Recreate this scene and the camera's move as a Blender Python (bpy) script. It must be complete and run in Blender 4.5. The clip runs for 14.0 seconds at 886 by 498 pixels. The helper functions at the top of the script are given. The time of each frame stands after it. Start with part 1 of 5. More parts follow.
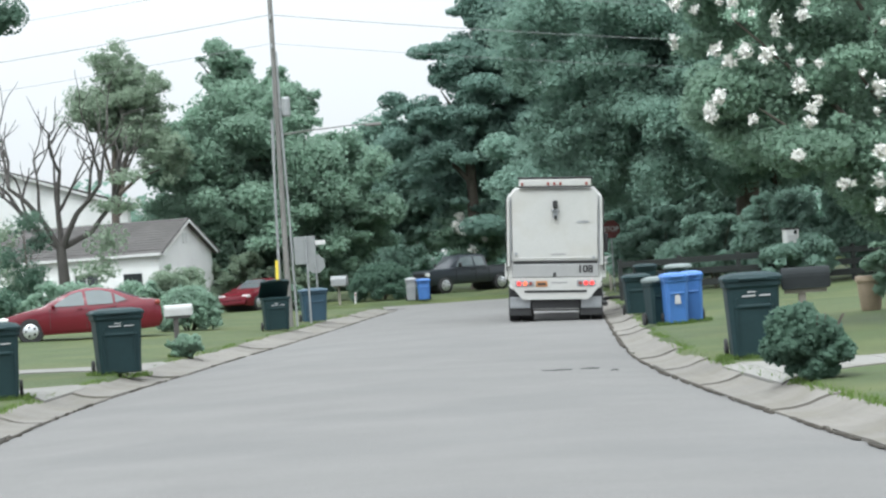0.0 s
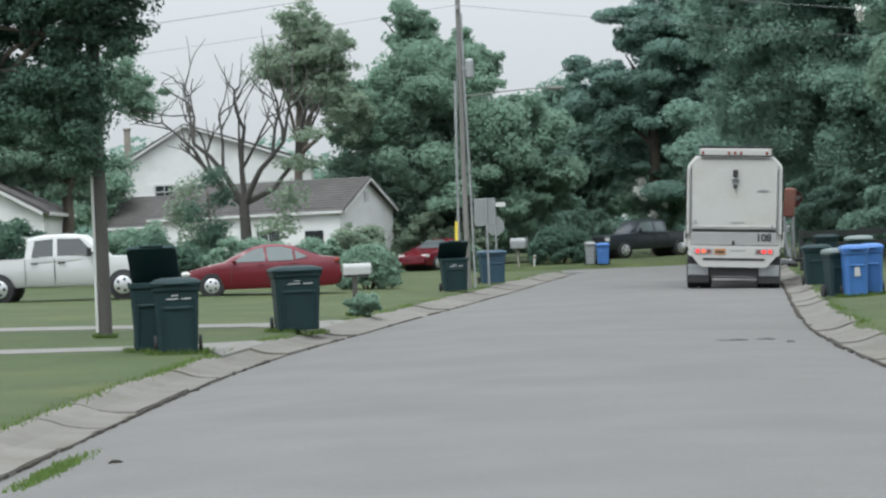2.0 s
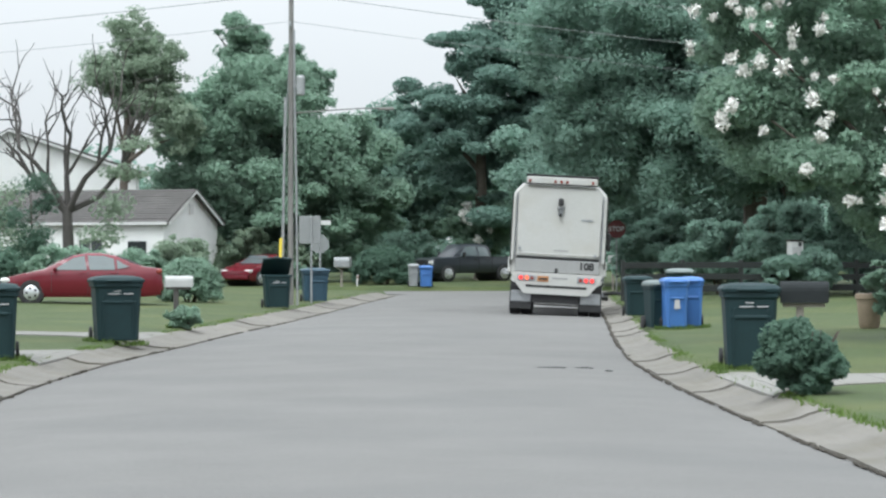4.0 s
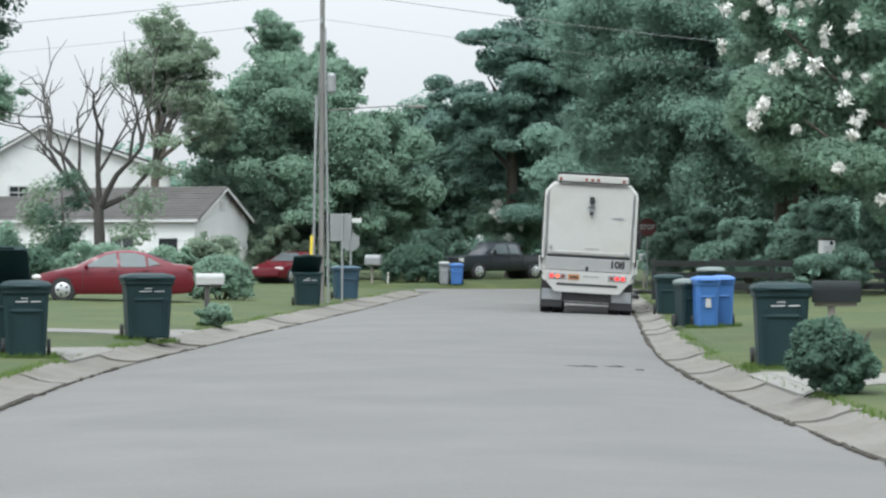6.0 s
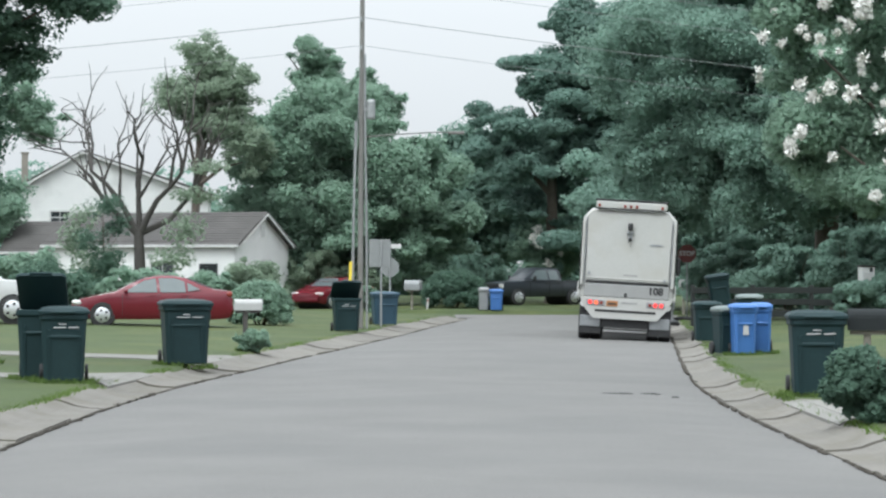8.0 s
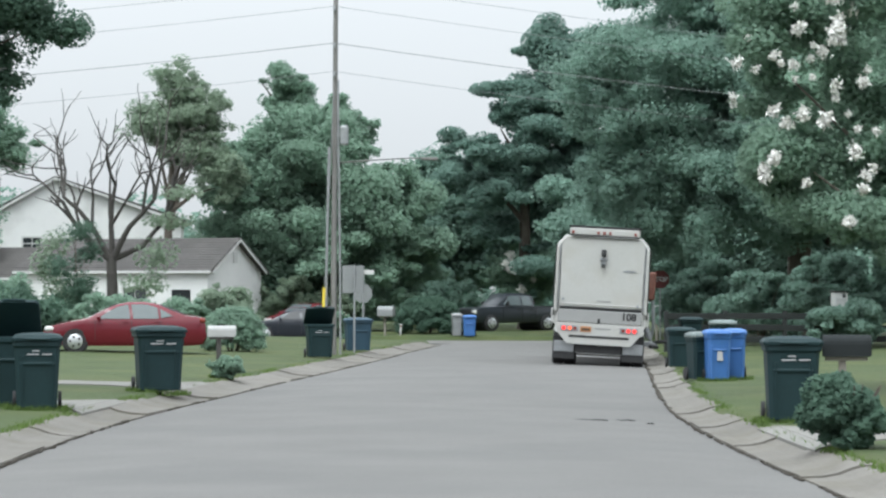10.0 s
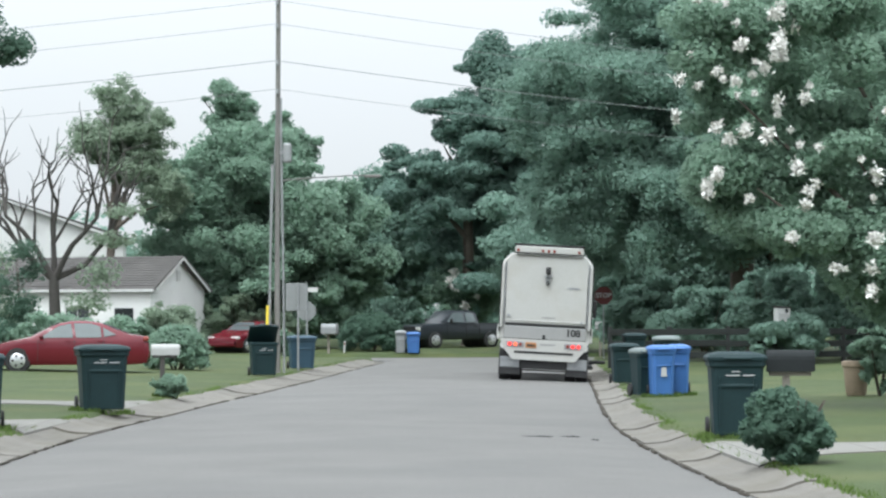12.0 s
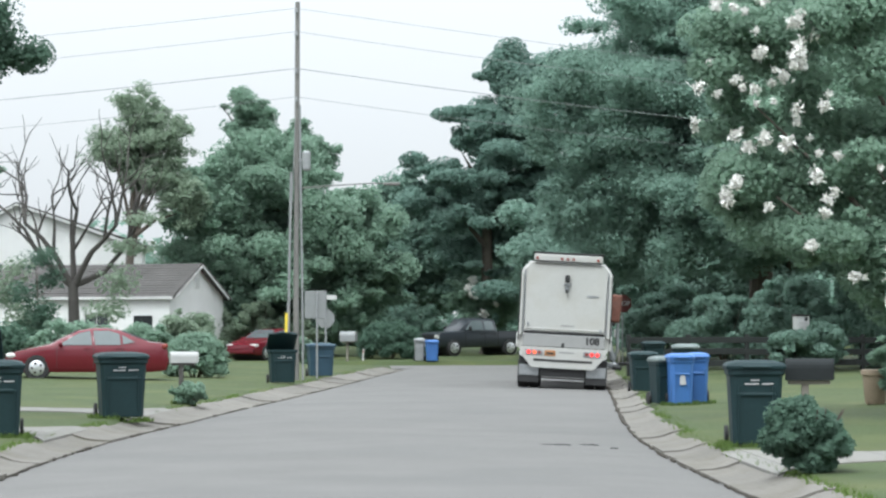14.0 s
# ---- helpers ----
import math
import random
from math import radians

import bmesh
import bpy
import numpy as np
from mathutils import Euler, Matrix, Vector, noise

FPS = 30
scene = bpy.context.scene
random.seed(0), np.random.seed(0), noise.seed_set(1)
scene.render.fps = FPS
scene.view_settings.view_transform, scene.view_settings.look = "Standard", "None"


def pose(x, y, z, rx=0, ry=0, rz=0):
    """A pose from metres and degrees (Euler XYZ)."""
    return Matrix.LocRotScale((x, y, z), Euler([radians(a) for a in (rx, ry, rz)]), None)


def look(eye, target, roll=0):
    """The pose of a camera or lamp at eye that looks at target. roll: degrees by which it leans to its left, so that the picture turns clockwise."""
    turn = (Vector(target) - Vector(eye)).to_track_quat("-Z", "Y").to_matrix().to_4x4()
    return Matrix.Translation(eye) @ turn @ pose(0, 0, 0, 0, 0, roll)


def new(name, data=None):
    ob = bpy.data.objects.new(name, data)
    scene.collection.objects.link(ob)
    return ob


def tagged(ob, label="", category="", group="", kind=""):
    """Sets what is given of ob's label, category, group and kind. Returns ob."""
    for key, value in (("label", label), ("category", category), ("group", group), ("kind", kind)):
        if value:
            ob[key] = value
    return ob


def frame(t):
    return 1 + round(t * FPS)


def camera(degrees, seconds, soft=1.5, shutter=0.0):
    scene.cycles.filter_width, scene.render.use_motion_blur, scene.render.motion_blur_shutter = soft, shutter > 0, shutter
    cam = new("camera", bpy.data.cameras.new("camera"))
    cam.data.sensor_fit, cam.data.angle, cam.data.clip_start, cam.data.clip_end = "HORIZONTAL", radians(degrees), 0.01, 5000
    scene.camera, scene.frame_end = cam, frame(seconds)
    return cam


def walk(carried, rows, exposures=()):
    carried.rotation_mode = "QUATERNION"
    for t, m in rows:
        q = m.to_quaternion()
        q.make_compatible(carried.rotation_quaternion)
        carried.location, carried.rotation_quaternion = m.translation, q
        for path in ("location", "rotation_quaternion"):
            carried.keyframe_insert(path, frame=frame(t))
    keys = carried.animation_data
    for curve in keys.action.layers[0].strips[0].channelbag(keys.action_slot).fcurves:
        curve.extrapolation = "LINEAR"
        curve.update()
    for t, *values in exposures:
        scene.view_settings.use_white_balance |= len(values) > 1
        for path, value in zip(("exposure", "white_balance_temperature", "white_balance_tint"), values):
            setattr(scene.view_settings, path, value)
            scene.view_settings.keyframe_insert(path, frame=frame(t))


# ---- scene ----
cam = camera(20.0, 14.0, soft=2.4)
WALK = [
    (0, pose(-0.061, 0.103, 1.64, 90.397, 3.941, -2.022)),
    (0.1, pose(-0.059, 0.095, 1.64, 89.647, 3.81, -2.163)),
    (0.2, pose(-0.057, 0.087, 1.641, 89.4, 3.68, -2.21)),
    (0.3, pose(-0.055, 0.079, 1.641, 89.18, 3.55, -2.305)),
    (0.4, pose(-0.053, 0.071, 1.642, 89.03, 3.42, -2.35)),
    (0.5, pose(-0.051, 0.063, 1.642, 89.057, 3.295, -1.539)),
    (0.6, pose(-0.05, 0.055, 1.643, 88.86, 3.26, -0.607)),
    (0.7, pose(-0.049, 0.047, 1.643, 88.92, 3.23, 0.428)),
    (0.8, pose(-0.048, 0.04, 1.644, 89.02, 3.2, 0.683)),
    (0.9, pose(-0.047, 0.032, 1.644, 89.34, 3.17, 0.7)),
    (1, pose(-0.046, 0.025, 1.645, 89.476, 3.142, 0.772)),
    (1.1, pose(-0.046, 0.018, 1.647, 89.6, 3.08, 0.89)),
    (1.2, pose(-0.046, 0.012, 1.649, 89.63, 3.02, 1.004)),
    (1.5, pose(-0.045, -0.002, 1.657, 89.612, 2.836, 1.629)),
    (1.8, pose(-0.025, -0.016, 1.67, 89.67, 2.615, 2.065)),
    (2, pose(-0.012, -0.025, 1.679, 89.753, 2.468, 2.103)),
    (2.2, pose(0.01, -0.02, 1.673, 89.97, 2.3, 2.09)),
    (2.3, pose(0.021, -0.017, 1.671, 90.133, 2.213, 1.73)),
    (2.4, pose(0.022, -0.01, 1.679, 90.3, 2.2, 0.13)),
    (2.5, pose(0.024, -0.004, 1.686, 90.34, 2.189, -0.81)),
    (2.6, pose(0.02, 0, 1.686, 90.38, 1.96, -1.09)),
    (3, pose(0, 0.012, 1.685, 90.502, 1.077, -1.467)),
    (3.2, pose(-0.004, 0.013, 1.679, 90.404, 0.692, -1.63)),
    (5.3, pose(-0.036, 0.021, 1.682, 90.014, -0.36, -1.734)),
    (5.5, pose(-0.034, 0.026, 1.69, 90.006, -0.29, -1.264)),
    (6, pose(-0.025, 0.032, 1.692, 90.053, -0.027, -1.216)),
    (6.5, pose(-0.014, 0.022, 1.699, 90.216, 0.119, -1.299)),
    (6.6, pose(-0.001, 0.007, 1.702, 90.301, 0.126, -1.314)),
    (6.7, pose(0.029, -0.012, 1.697, 90.293, -0.117, 0.434)),
    (7, pose(0.043, -0.048, 1.72, 90.379, 0.213, 0.409)),
    (7.5, pose(0.05, -0.073, 1.722, 90.503, -0, 0)),
    (8, pose(0.046, -0.06, 1.717, 90.627, -0.17, -0.276)),
    (8.5, pose(0.031, -0.027, 1.718, 90.727, -0.144, -0.49)),
    (9, pose(0.034, -0.025, 1.726, 90.87, -0.224, -0.846)),
    (9.2, pose(0.025, -0.013, 1.723, 91.023, -0.189, -0.821)),
    (11.3, pose(0.009, -0.001, 1.734, 91.407, 0.221, -1.602)),
    (11.5, pose(0.01, 0.006, 1.727, 91.613, 0.243, -1.834)),
    (12, pose(0.002, 0.012, 1.727, 91.604, 0.173, -2.195)),
    (12.5, pose(0.011, 0.01, 1.734, 91.584, 0.127, -2.037)),
    (13, pose(0.01, -0.026, 1.728, 91.712, 0.101, -1.599)),
    (13.5, pose(0.004, -0.016, 1.725, 91.805, 0.104, -1.74)),
    (14, pose(0.001, 0.004, 1.733, 91.779, 0.099, -1.768)),
]
walk(cam, WALK, exposures=[(t, e, 5700, 2) for t, e in ((0, 0.60), (0.3, 0.70), (0.5, 0.62), (1.0, 0.40), (1.5, 0.44), (2.0, 0.16), (2.3, 0.12), (3.0, 0.48), (5.5, 0.36), (6.5, 0.47), (7.5, 0.40), (9.2, 0.38), (11.5, 0.26), (12.0, 0.46), (12.5, 0.42), (13.0, 0.36), (14, 0.48))])

# ---- world and sun: a bright overcast sky ----
world = bpy.data.worlds.new("sky")
scene.world = world
world.use_nodes = True
wn, wl = world.node_tree.nodes, world.node_tree.links
sky = wn.new("ShaderNodeTexSky")
sky.sky_type = "NISHITA"
sky.sun_disc = False
sky.sun_elevation, sky.sun_rotation = radians(58), radians(200)
sky.air_density, sky.dust_density, sky.ozone_density = 1.0, 8.0, 1.0
pale = wn.new("ShaderNodeMixRGB")
pale.inputs[0].default_value = 0.90
pale.inputs[2].default_value = (8.25, 7.75, 7.45, 1)
wl.new(sky.outputs[0], pale.inputs[1])
# an overcast dome is brighter overhead than at the horizon
way = wn.new("ShaderNodeTexCoord")
split = wn.new("ShaderNodeSeparateXYZ")
wl.new(way.outputs["Generated"], split.inputs[0])
climb = wn.new("ShaderNodeMapRange")
climb.inputs["From Min"].default_value, climb.inputs["From Max"].default_value = 0.0, 1.0
climb.inputs["To Min"].default_value, climb.inputs["To Max"].default_value = 0.076, 0.285
wl.new(split.outputs["Z"], climb.inputs[0])
wl.new(pale.outputs[0], wn["Background"].inputs[0])
wl.new(climb.outputs[0], wn["Background"].inputs[1])
sun_data = bpy.data.lights.new("sun", "SUN")
sun_data.energy, sun_data.angle, sun_data.color = 1.5, radians(25), (1.0, 0.97, 0.92)
sun = new("sun", sun_data)
sun.matrix_basis = look((0, 0, 60), (14, 30, 0))


# ---- materials ----
def material(name, color, rough=0.7, vary=0.15, scale=4.0, fine=60.0, bump=0.0, metal=0.0, spread=0.0, emit=0.0, stain=None, stain_amount=0.0, stain_scale=0.6, sheen=0.5):
    """Base colour with variation at two scales, optional stains, fine relief and variation from object to object."""
    m = bpy.data.materials.new(name)
    m.use_nodes = True
    n, l = m.node_tree.nodes, m.node_tree.links
    p = n["Principled BSDF"]
    p.inputs["Roughness"].default_value = rough
    p.inputs["Metallic"].default_value = metal
    p.inputs["Specular IOR Level"].default_value = sheen
    tc = n.new("ShaderNodeTexCoord")
    def noise_tex(sc, detail=4):
        t = n.new("ShaderNodeTexNoise")
        t.inputs["Scale"].default_value, t.inputs["Detail"].default_value = sc, detail
        l.new(tc.outputs["Object"], t.inputs["Vector"])
        return t
    a, b = noise_tex(scale), noise_tex(fine, 2)
    add = n.new("ShaderNodeMath")
    add.operation = "ADD"
    l.new(a.outputs[0], add.inputs[0]), l.new(b.outputs[0], add.inputs[1])
    out = add.outputs[0]
    if spread:
        info = n.new("ShaderNodeObjectInfo")
        geo = n.new("ShaderNodeNewGeometry")
        both = n.new("ShaderNodeMath")
        both.operation = "ADD"
        l.new(info.outputs["Random"], both.inputs[0]), l.new(geo.outputs["Random Per Island"], both.inputs[1])
        mul = n.new("ShaderNodeMath")
        mul.operation = "MULTIPLY_ADD"
        mul.inputs[1].default_value, mul.inputs[2].default_value = spread, -spread
        l.new(both.outputs[0], mul.inputs[0])
        more = n.new("ShaderNodeMath")
        more.operation = "ADD"
        l.new(out, more.inputs[0]), l.new(mul.outputs[0], more.inputs[1])
        out = more.outputs[0]
    ramp = n.new("ShaderNodeMapRange")
    ramp.inputs["From Min"].default_value, ramp.inputs["From Max"].default_value = 0.55, 1.45
    ramp.inputs["To Min"].default_value, ramp.inputs["To Max"].default_value = 1 - vary, 1 + vary
    l.new(out, ramp.inputs[0])
    mix = n.new("ShaderNodeMixRGB")
    mix.blend_type, mix.inputs[0].default_value = "MULTIPLY", 1
    mix.inputs[1].default_value = (*color, 1)
    l.new(ramp.outputs[0], mix.inputs[2])
    col = mix.outputs[0]
    if stain:
        s = noise_tex(stain_scale, 6)
        r = n.new("ShaderNodeMapRange")
        r.inputs["From Min"].default_value, r.inputs["From Max"].default_value = 0.48, 0.68
        r.inputs["To Max"].default_value = stain_amount
        l.new(s.outputs[0], r.inputs[0])
        sm = n.new("ShaderNodeMixRGB")
        sm.inputs[2].default_value = (*stain, 1)
        l.new(r.outputs[0], sm.inputs[0]), l.new(col, sm.inputs[1])
        col = sm.outputs[0]
    l.new(col, p.inputs["Base Color"])
    if bump:
        bp = n.new("ShaderNodeBump")
        bp.inputs["Strength"].default_value, bp.inputs["Distance"].default_value = bump, 0.02
        l.new(out, bp.inputs["Height"]), l.new(bp.outputs[0], p.inputs["Normal"])
    if emit:
        l.new(col, p.inputs["Emission Color"])
        p.inputs["Emission Strength"].default_value = emit
    return m


def leaf_material(name, color, vary=0.5):
    m = material(name, color, rough=0.85, vary=vary * 0.4, scale=0.3, fine=1.4, spread=0.08, sheen=0.2)
    n, l = m.node_tree.nodes, m.node_tree.links
    p = n["Principled BSDF"]
    tr = n.new("ShaderNodeBsdfTranslucent")
    mx = n.new("ShaderNodeAddShader")
    src = p.inputs["Base Color"].links[0].from_socket
    l.new(src, tr.inputs[0])
    l.new(p.outputs[0], mx.inputs[0]), l.new(tr.outputs[0], mx.inputs[1])
    l.new(mx.outputs[0], n["Material Output"].inputs[0])
    return m


def glass_material(name, color=(0.02, 0.025, 0.03)):
    return material(name, color, rough=0.08, vary=0.1, sheen=0.8)


ASPHALT = material("asphalt", (0.128, 0.124, 0.118), 0.9, 0.18, 0.6, 30, 0.5, stain=(0.098, 0.097, 0.094), stain_amount=0.5, stain_scale=0.28)
TAR = material("tar", (0.06, 0.06, 0.06), 0.7, 0.2)
CONCRETE = material("concrete", (0.148, 0.138, 0.122), 0.9, 0.25, 1.3, 40, 0.4, spread=0.35, stain=(0.10, 0.09, 0.065), stain_amount=0.6, stain_scale=1.1)
DRIVE = material("drive_concrete", (0.185, 0.18, 0.165), 0.9, 0.15, 0.8, 30, 0.3, stain=(0.14, 0.13, 0.11), stain_amount=0.5)
SOIL = material("soil", (0.045, 0.038, 0.028), 0.95, 0.3, 6, 50, 0.6)
LAWN = material("lawn", (0.041, 0.061, 0.014), 0.9, 0.30, 0.5, 25, 0.8, stain=(0.078, 0.087, 0.022), stain_amount=0.7, stain_scale=0.35)
GRASS = leaf_material("grass_blades", (0.062, 0.094, 0.024), 0.12)
WHITE = material("truck_white", (0.42, 0.418, 0.40), 0.45, 0.05, 1.5, 20, stain=(0.36, 0.34, 0.30), stain_amount=0.45, stain_scale=1.4)
OFFWHITE = material("truck_grey_band", (0.27, 0.27, 0.265), 0.5, 0.1, 3, 30)
BLACK = material("black_rubber", (0.022, 0.022, 0.023), 0.75, 0.25, 5, 40)
STEEL = material("dull_steel", (0.30, 0.31, 0.32), 0.45, 0.3, 6, 40, metal=0.6)
CHROME = material("bright_rim", (0.62, 0.63, 0.64), 0.3, 0.1, metal=0.7)
ORANGE = material("arm_orange", (0.15, 0.06, 0.042), 0.75, 0.35, 3, 20, stain=(0.10, 0.06, 0.05), stain_amount=0.7, stain_scale=3)
RED_LAMP = material("red_lamp", (0.75, 0.035, 0.03), 0.3, 0.05, emit=1.1)
AMBER = material("amber_lamp", (0.8, 0.12, 0.05), 0.3, 0.05, emit=0.9)
DIM_LAMP = material("unlit_red_lens", (0.20, 0.03, 0.02), 0.3, 0.1)
PLATE = material("plate_orange", (0.35, 0.16, 0.06), 0.5, 0.1)
CART = material("cart_dark", (0.010, 0.027, 0.030), 0.6, 0.2, 3, 30, spread=0.2, sheen=0.28)
CART_BLUE = material("cart_navy", (0.022, 0.055, 0.085), 0.55, 0.2, 3, 30)
LID_PALE = material("cart_lid_pale", (0.13, 0.16, 0.155), 0.5, 0.15, 3, 30)
BLUE = material("cart_blue", (0.055, 0.15, 0.40), 0.5, 0.12, 3, 30)
PRINT = material("white_print", (0.42, 0.42, 0.42), 0.6, 0.05)
CAR_RED = material("car_red", (0.125, 0.013, 0.022), 0.16, 0.08, 2, 20)
CAR_WHITE = material("car_white", (0.50, 0.50, 0.50), 0.3, 0.04, 2, 20)
CAR_DARK = material("car_dark", (0.030, 0.035, 0.042), 0.3, 0.15, 2, 20)
CAR_BLACK = material("car_blueblack", (0.018, 0.022, 0.03), 0.25, 0.1, 2, 20)
GLASS = glass_material("car_glass")
GLASS_PALE = glass_material("car_glass_pale", (0.10, 0.12, 0.125))
LENS = material("lamp_lens", (0.6, 0.6, 0.58), 0.2, 0.05)
SIDING = material("white_siding", (0.72, 0.72, 0.71), 0.7, 0.06, 1, 20, stain=(0.38, 0.38, 0.36), stain_amount=0.4)
ROOF = material("roof_shingle", (0.075, 0.07, 0.067), 0.9, 0.2, 1.2, 14, 0.4, stain=(0.10, 0.095, 0.09), stain_amount=0.5)
TRIM = material("white_trim", (0.55, 0.55, 0.54), 0.6, 0.05)
DARK_PANE = glass_material("window_glass", (0.03, 0.035, 0.04))
BARK = material("bark", (0.10, 0.085, 0.07), 0.95, 0.35, 3, 25, 0.8)
BARK_GREY = material("dead_bark", (0.065, 0.06, 0.055), 0.95, 0.3, 2, 20, 0.6)
POLE_WOOD = material("pole_wood", (0.19, 0.185, 0.175), 0.9, 0.25, 1.5, 30, 0.4, stain=(0.12, 0.115, 0.11), stain_amount=0.6)
DARK_WOOD = material("dark_pole_wood", (0.075, 0.07, 0.065), 0.9, 0.3, 1.5, 30, 0.4)
GREY_METAL = material("galvanised", (0.30, 0.31, 0.315), 0.5, 0.12, 3, 20, metal=0.4)
SIGN_BACK = material("sign_back", (0.25, 0.26, 0.26), 0.6, 0.1, 3, 20, metal=0.2)
SIGN_RED = material("sign_red", (0.13, 0.035, 0.035), 0.6, 0.12, 3, 20)
YELLOW = material("guard_yellow", (0.72, 0.56, 0.05), 0.5, 0.08)
WIRE = material("cable", (0.24, 0.245, 0.25), 0.7, 0.1)
BOX_WHITE = material("mailbox_white", (0.40, 0.40, 0.39), 0.5, 0.1, 5, 30)
BOX_DARK = material("mailbox_dark", (0.02, 0.023, 0.024), 0.8, 0.2, 5, 30, sheen=0.2)
# near-black base: the side yard's deep shade is held in this colour
FENCE = material("fence_shade_dark", (0.014, 0.017, 0.016), 0.8, 0.3, 2, 20, spread=0.3)
PLANK = material("weathered_wood", (0.24, 0.22, 0.19), 0.9, 0.2, 2, 25, spread=0.3)
LEAF_DARK = leaf_material("leaf_dark", (0.106, 0.158, 0.128))
LEAF_MID = leaf_material("leaf_mid", (0.116, 0.168, 0.126))
LEAF_PALE = leaf_material("leaf_pale", (0.13, 0.165, 0.12))
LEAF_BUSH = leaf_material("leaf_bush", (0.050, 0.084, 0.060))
NEEDLE = leaf_material("leaf_pine", (0.086, 0.132, 0.110))
FLOWER = material("blossom_white", (0.72, 0.71, 0.68), 0.8, 0.12, 3, 20, spread=0.2)


# ---- mesh building ----
class Shape:
    """Collects boxes, tubes and prisms into one mesh."""

    def __init__(self):
        self.v, self.f, self.m = [], [], []

    def add(self, verts, faces, mat=0, at=None):
        o = len(self.v)
        self.v += [tuple(at @ Vector(p)) if at else tuple(p) for p in verts]
        self.f += [tuple(i + o for i in q) for q in faces]
        self.m += [mat] * len(faces)
        return self

    def box(self, c, s, mat=0, at=None, bevel=0.0, turn=None):
        """A box of size s round c, its edges cut by bevel."""
        hx, hy, hz = (k / 2 for k in s)
        b = min(bevel, hx * 0.9, hy * 0.9, hz * 0.9)
        place = Matrix.Translation(c)
        if turn is not None:
            place = place @ turn
        if at:
            place = at @ place
        if b <= 0:
            v = [(x, y, z) for z in (-hz, hz) for x, y in ((-hx, -hy), (hx, -hy), (hx, hy), (-hx, hy))]
            return self.add(v, [(3, 2, 1, 0), (4, 5, 6, 7), (0, 1, 5, 4), (1, 2, 6, 5), (2, 3, 7, 6), (3, 0, 4, 7)], mat, place)
        ring = lambda e, z: [(x, y, z) for x, y in ((-hx + b + e, -hy + e), (hx - b - e, -hy + e), (hx - e, -hy + b + e), (hx - e, hy - b - e), (hx - b - e, hy - e), (-hx + b + e, hy - e), (-hx + e, hy - b - e), (-hx + e, -hy + b + e))]
        v = ring(b * 0.7, -hz) + ring(0, -hz + b) + ring(0, hz - b) + ring(b * 0.7, hz)
        f = [tuple(range(7, -1, -1)), tuple(range(24, 32))]
        for k in range(3):
            f += [(k * 8 + i, k * 8 + (i + 1) % 8, k * 8 + 8 + (i + 1) % 8, k * 8 + 8 + i) for i in range(8)]
        return self.add(v, f, mat, place)

    def tube(self, pts, radii, n=8, mat=0, at=None, cap=True):
        pts = [Vector(p) for p in pts]
        if not hasattr(radii, "__len__"):
            radii = [radii] * len(pts)
        v, f = [], []
        for i, p in enumerate(pts):
            d = (pts[min(i + 1, len(pts) - 1)] - pts[max(i - 1, 0)]).normalized()
            u = d.orthogonal().normalized() if i == 0 else (u - d * u.dot(d)).normalized()
            w = d.cross(u)
            v += [p + (u * math.cos(a) + w * math.sin(a)) * radii[i] for a in (2 * math.pi * k / n for k in range(n))]
        for i in range(len(pts) - 1):
            f += [(i * n + k, i * n + (k + 1) % n, i * n + n + (k + 1) % n, i * n + n + k) for k in range(n)]
        if cap:
            f += [tuple(range(n - 1, -1, -1)), tuple(range(len(v) - n, len(v)))]
        return self.add(v, f, mat, at)

    def prism(self, outline, a, b, axis="y", mat=0, at=None):
        """A flat outline drawn out from a to b along an axis; the outline lies in the other two axes, in order."""
        put = {"x": lambda p, q, d: (d, p, q), "y": lambda p, q, d: (p, d, q), "z": lambda p, q, d: (p, q, d)}[axis]
        n = len(outline)
        v = [put(p, q, d) for d in (a, b) for p, q in outline]
        f = [tuple(range(n - 1, -1, -1)), tuple(range(n, 2 * n))]
        f += [(k, (k + 1) % n, n + (k + 1) % n, n + k) for k in range(n)]
        return self.add(v, f, mat, at)

    def rings(self, sections, mat=0, at=None, cap=True):
        """A skin over closed sections of equal count."""
        n = len(sections[0])
        v = [p for s in sections for p in s]
        f = []
        for i in range(len(sections) - 1):
            f += [(i * n + k, i * n + (k + 1) % n, i * n + n + (k + 1) % n, i * n + n + k) for k in range(n)]
        if cap:
            f += [tuple(range(n - 1, -1, -1)), tuple(range(len(v) - n, len(v)))]
        return self.add(v, f, mat, at)

    def wheel(self, c, r, w, n=20, mat=0, axis="x"):
        u = {"x": Vector((1, 0, 0)), "y": Vector((0, 1, 0))}[axis]
        c = Vector(c)
        return self.tube([c - u * w / 2, c - u * w * 0.42, c + u * w * 0.42, c + u * w / 2], [r * 0.93, r, r, r * 0.93], n, mat)

    def mesh(self, name, mats, smooth=False):
        me = bpy.data.meshes.new(name)
        me.from_pydata(self.v, [], self.f)
        for m in (mats if isinstance(mats, (list, tuple)) else [mats]):
            me.materials.append(m)
        if any(self.m):
            me.polygons.foreach_set("material_index", self.m)
        bm = bmesh.new()
        bm.from_mesh(me)
        bmesh.ops.recalc_face_normals(bm, faces=bm.faces)
        bm.to_mesh(me)
        bm.free()
        if smooth:
            me.shade_smooth()
            me.set_sharp_from_angle(angle=radians(38))
        return me


def part(name, shape, mats, parent, label="", smooth=False):
    ob = new(name, shape.mesh(name, mats, smooth))
    ob.parent = parent
    return tagged(ob, label)


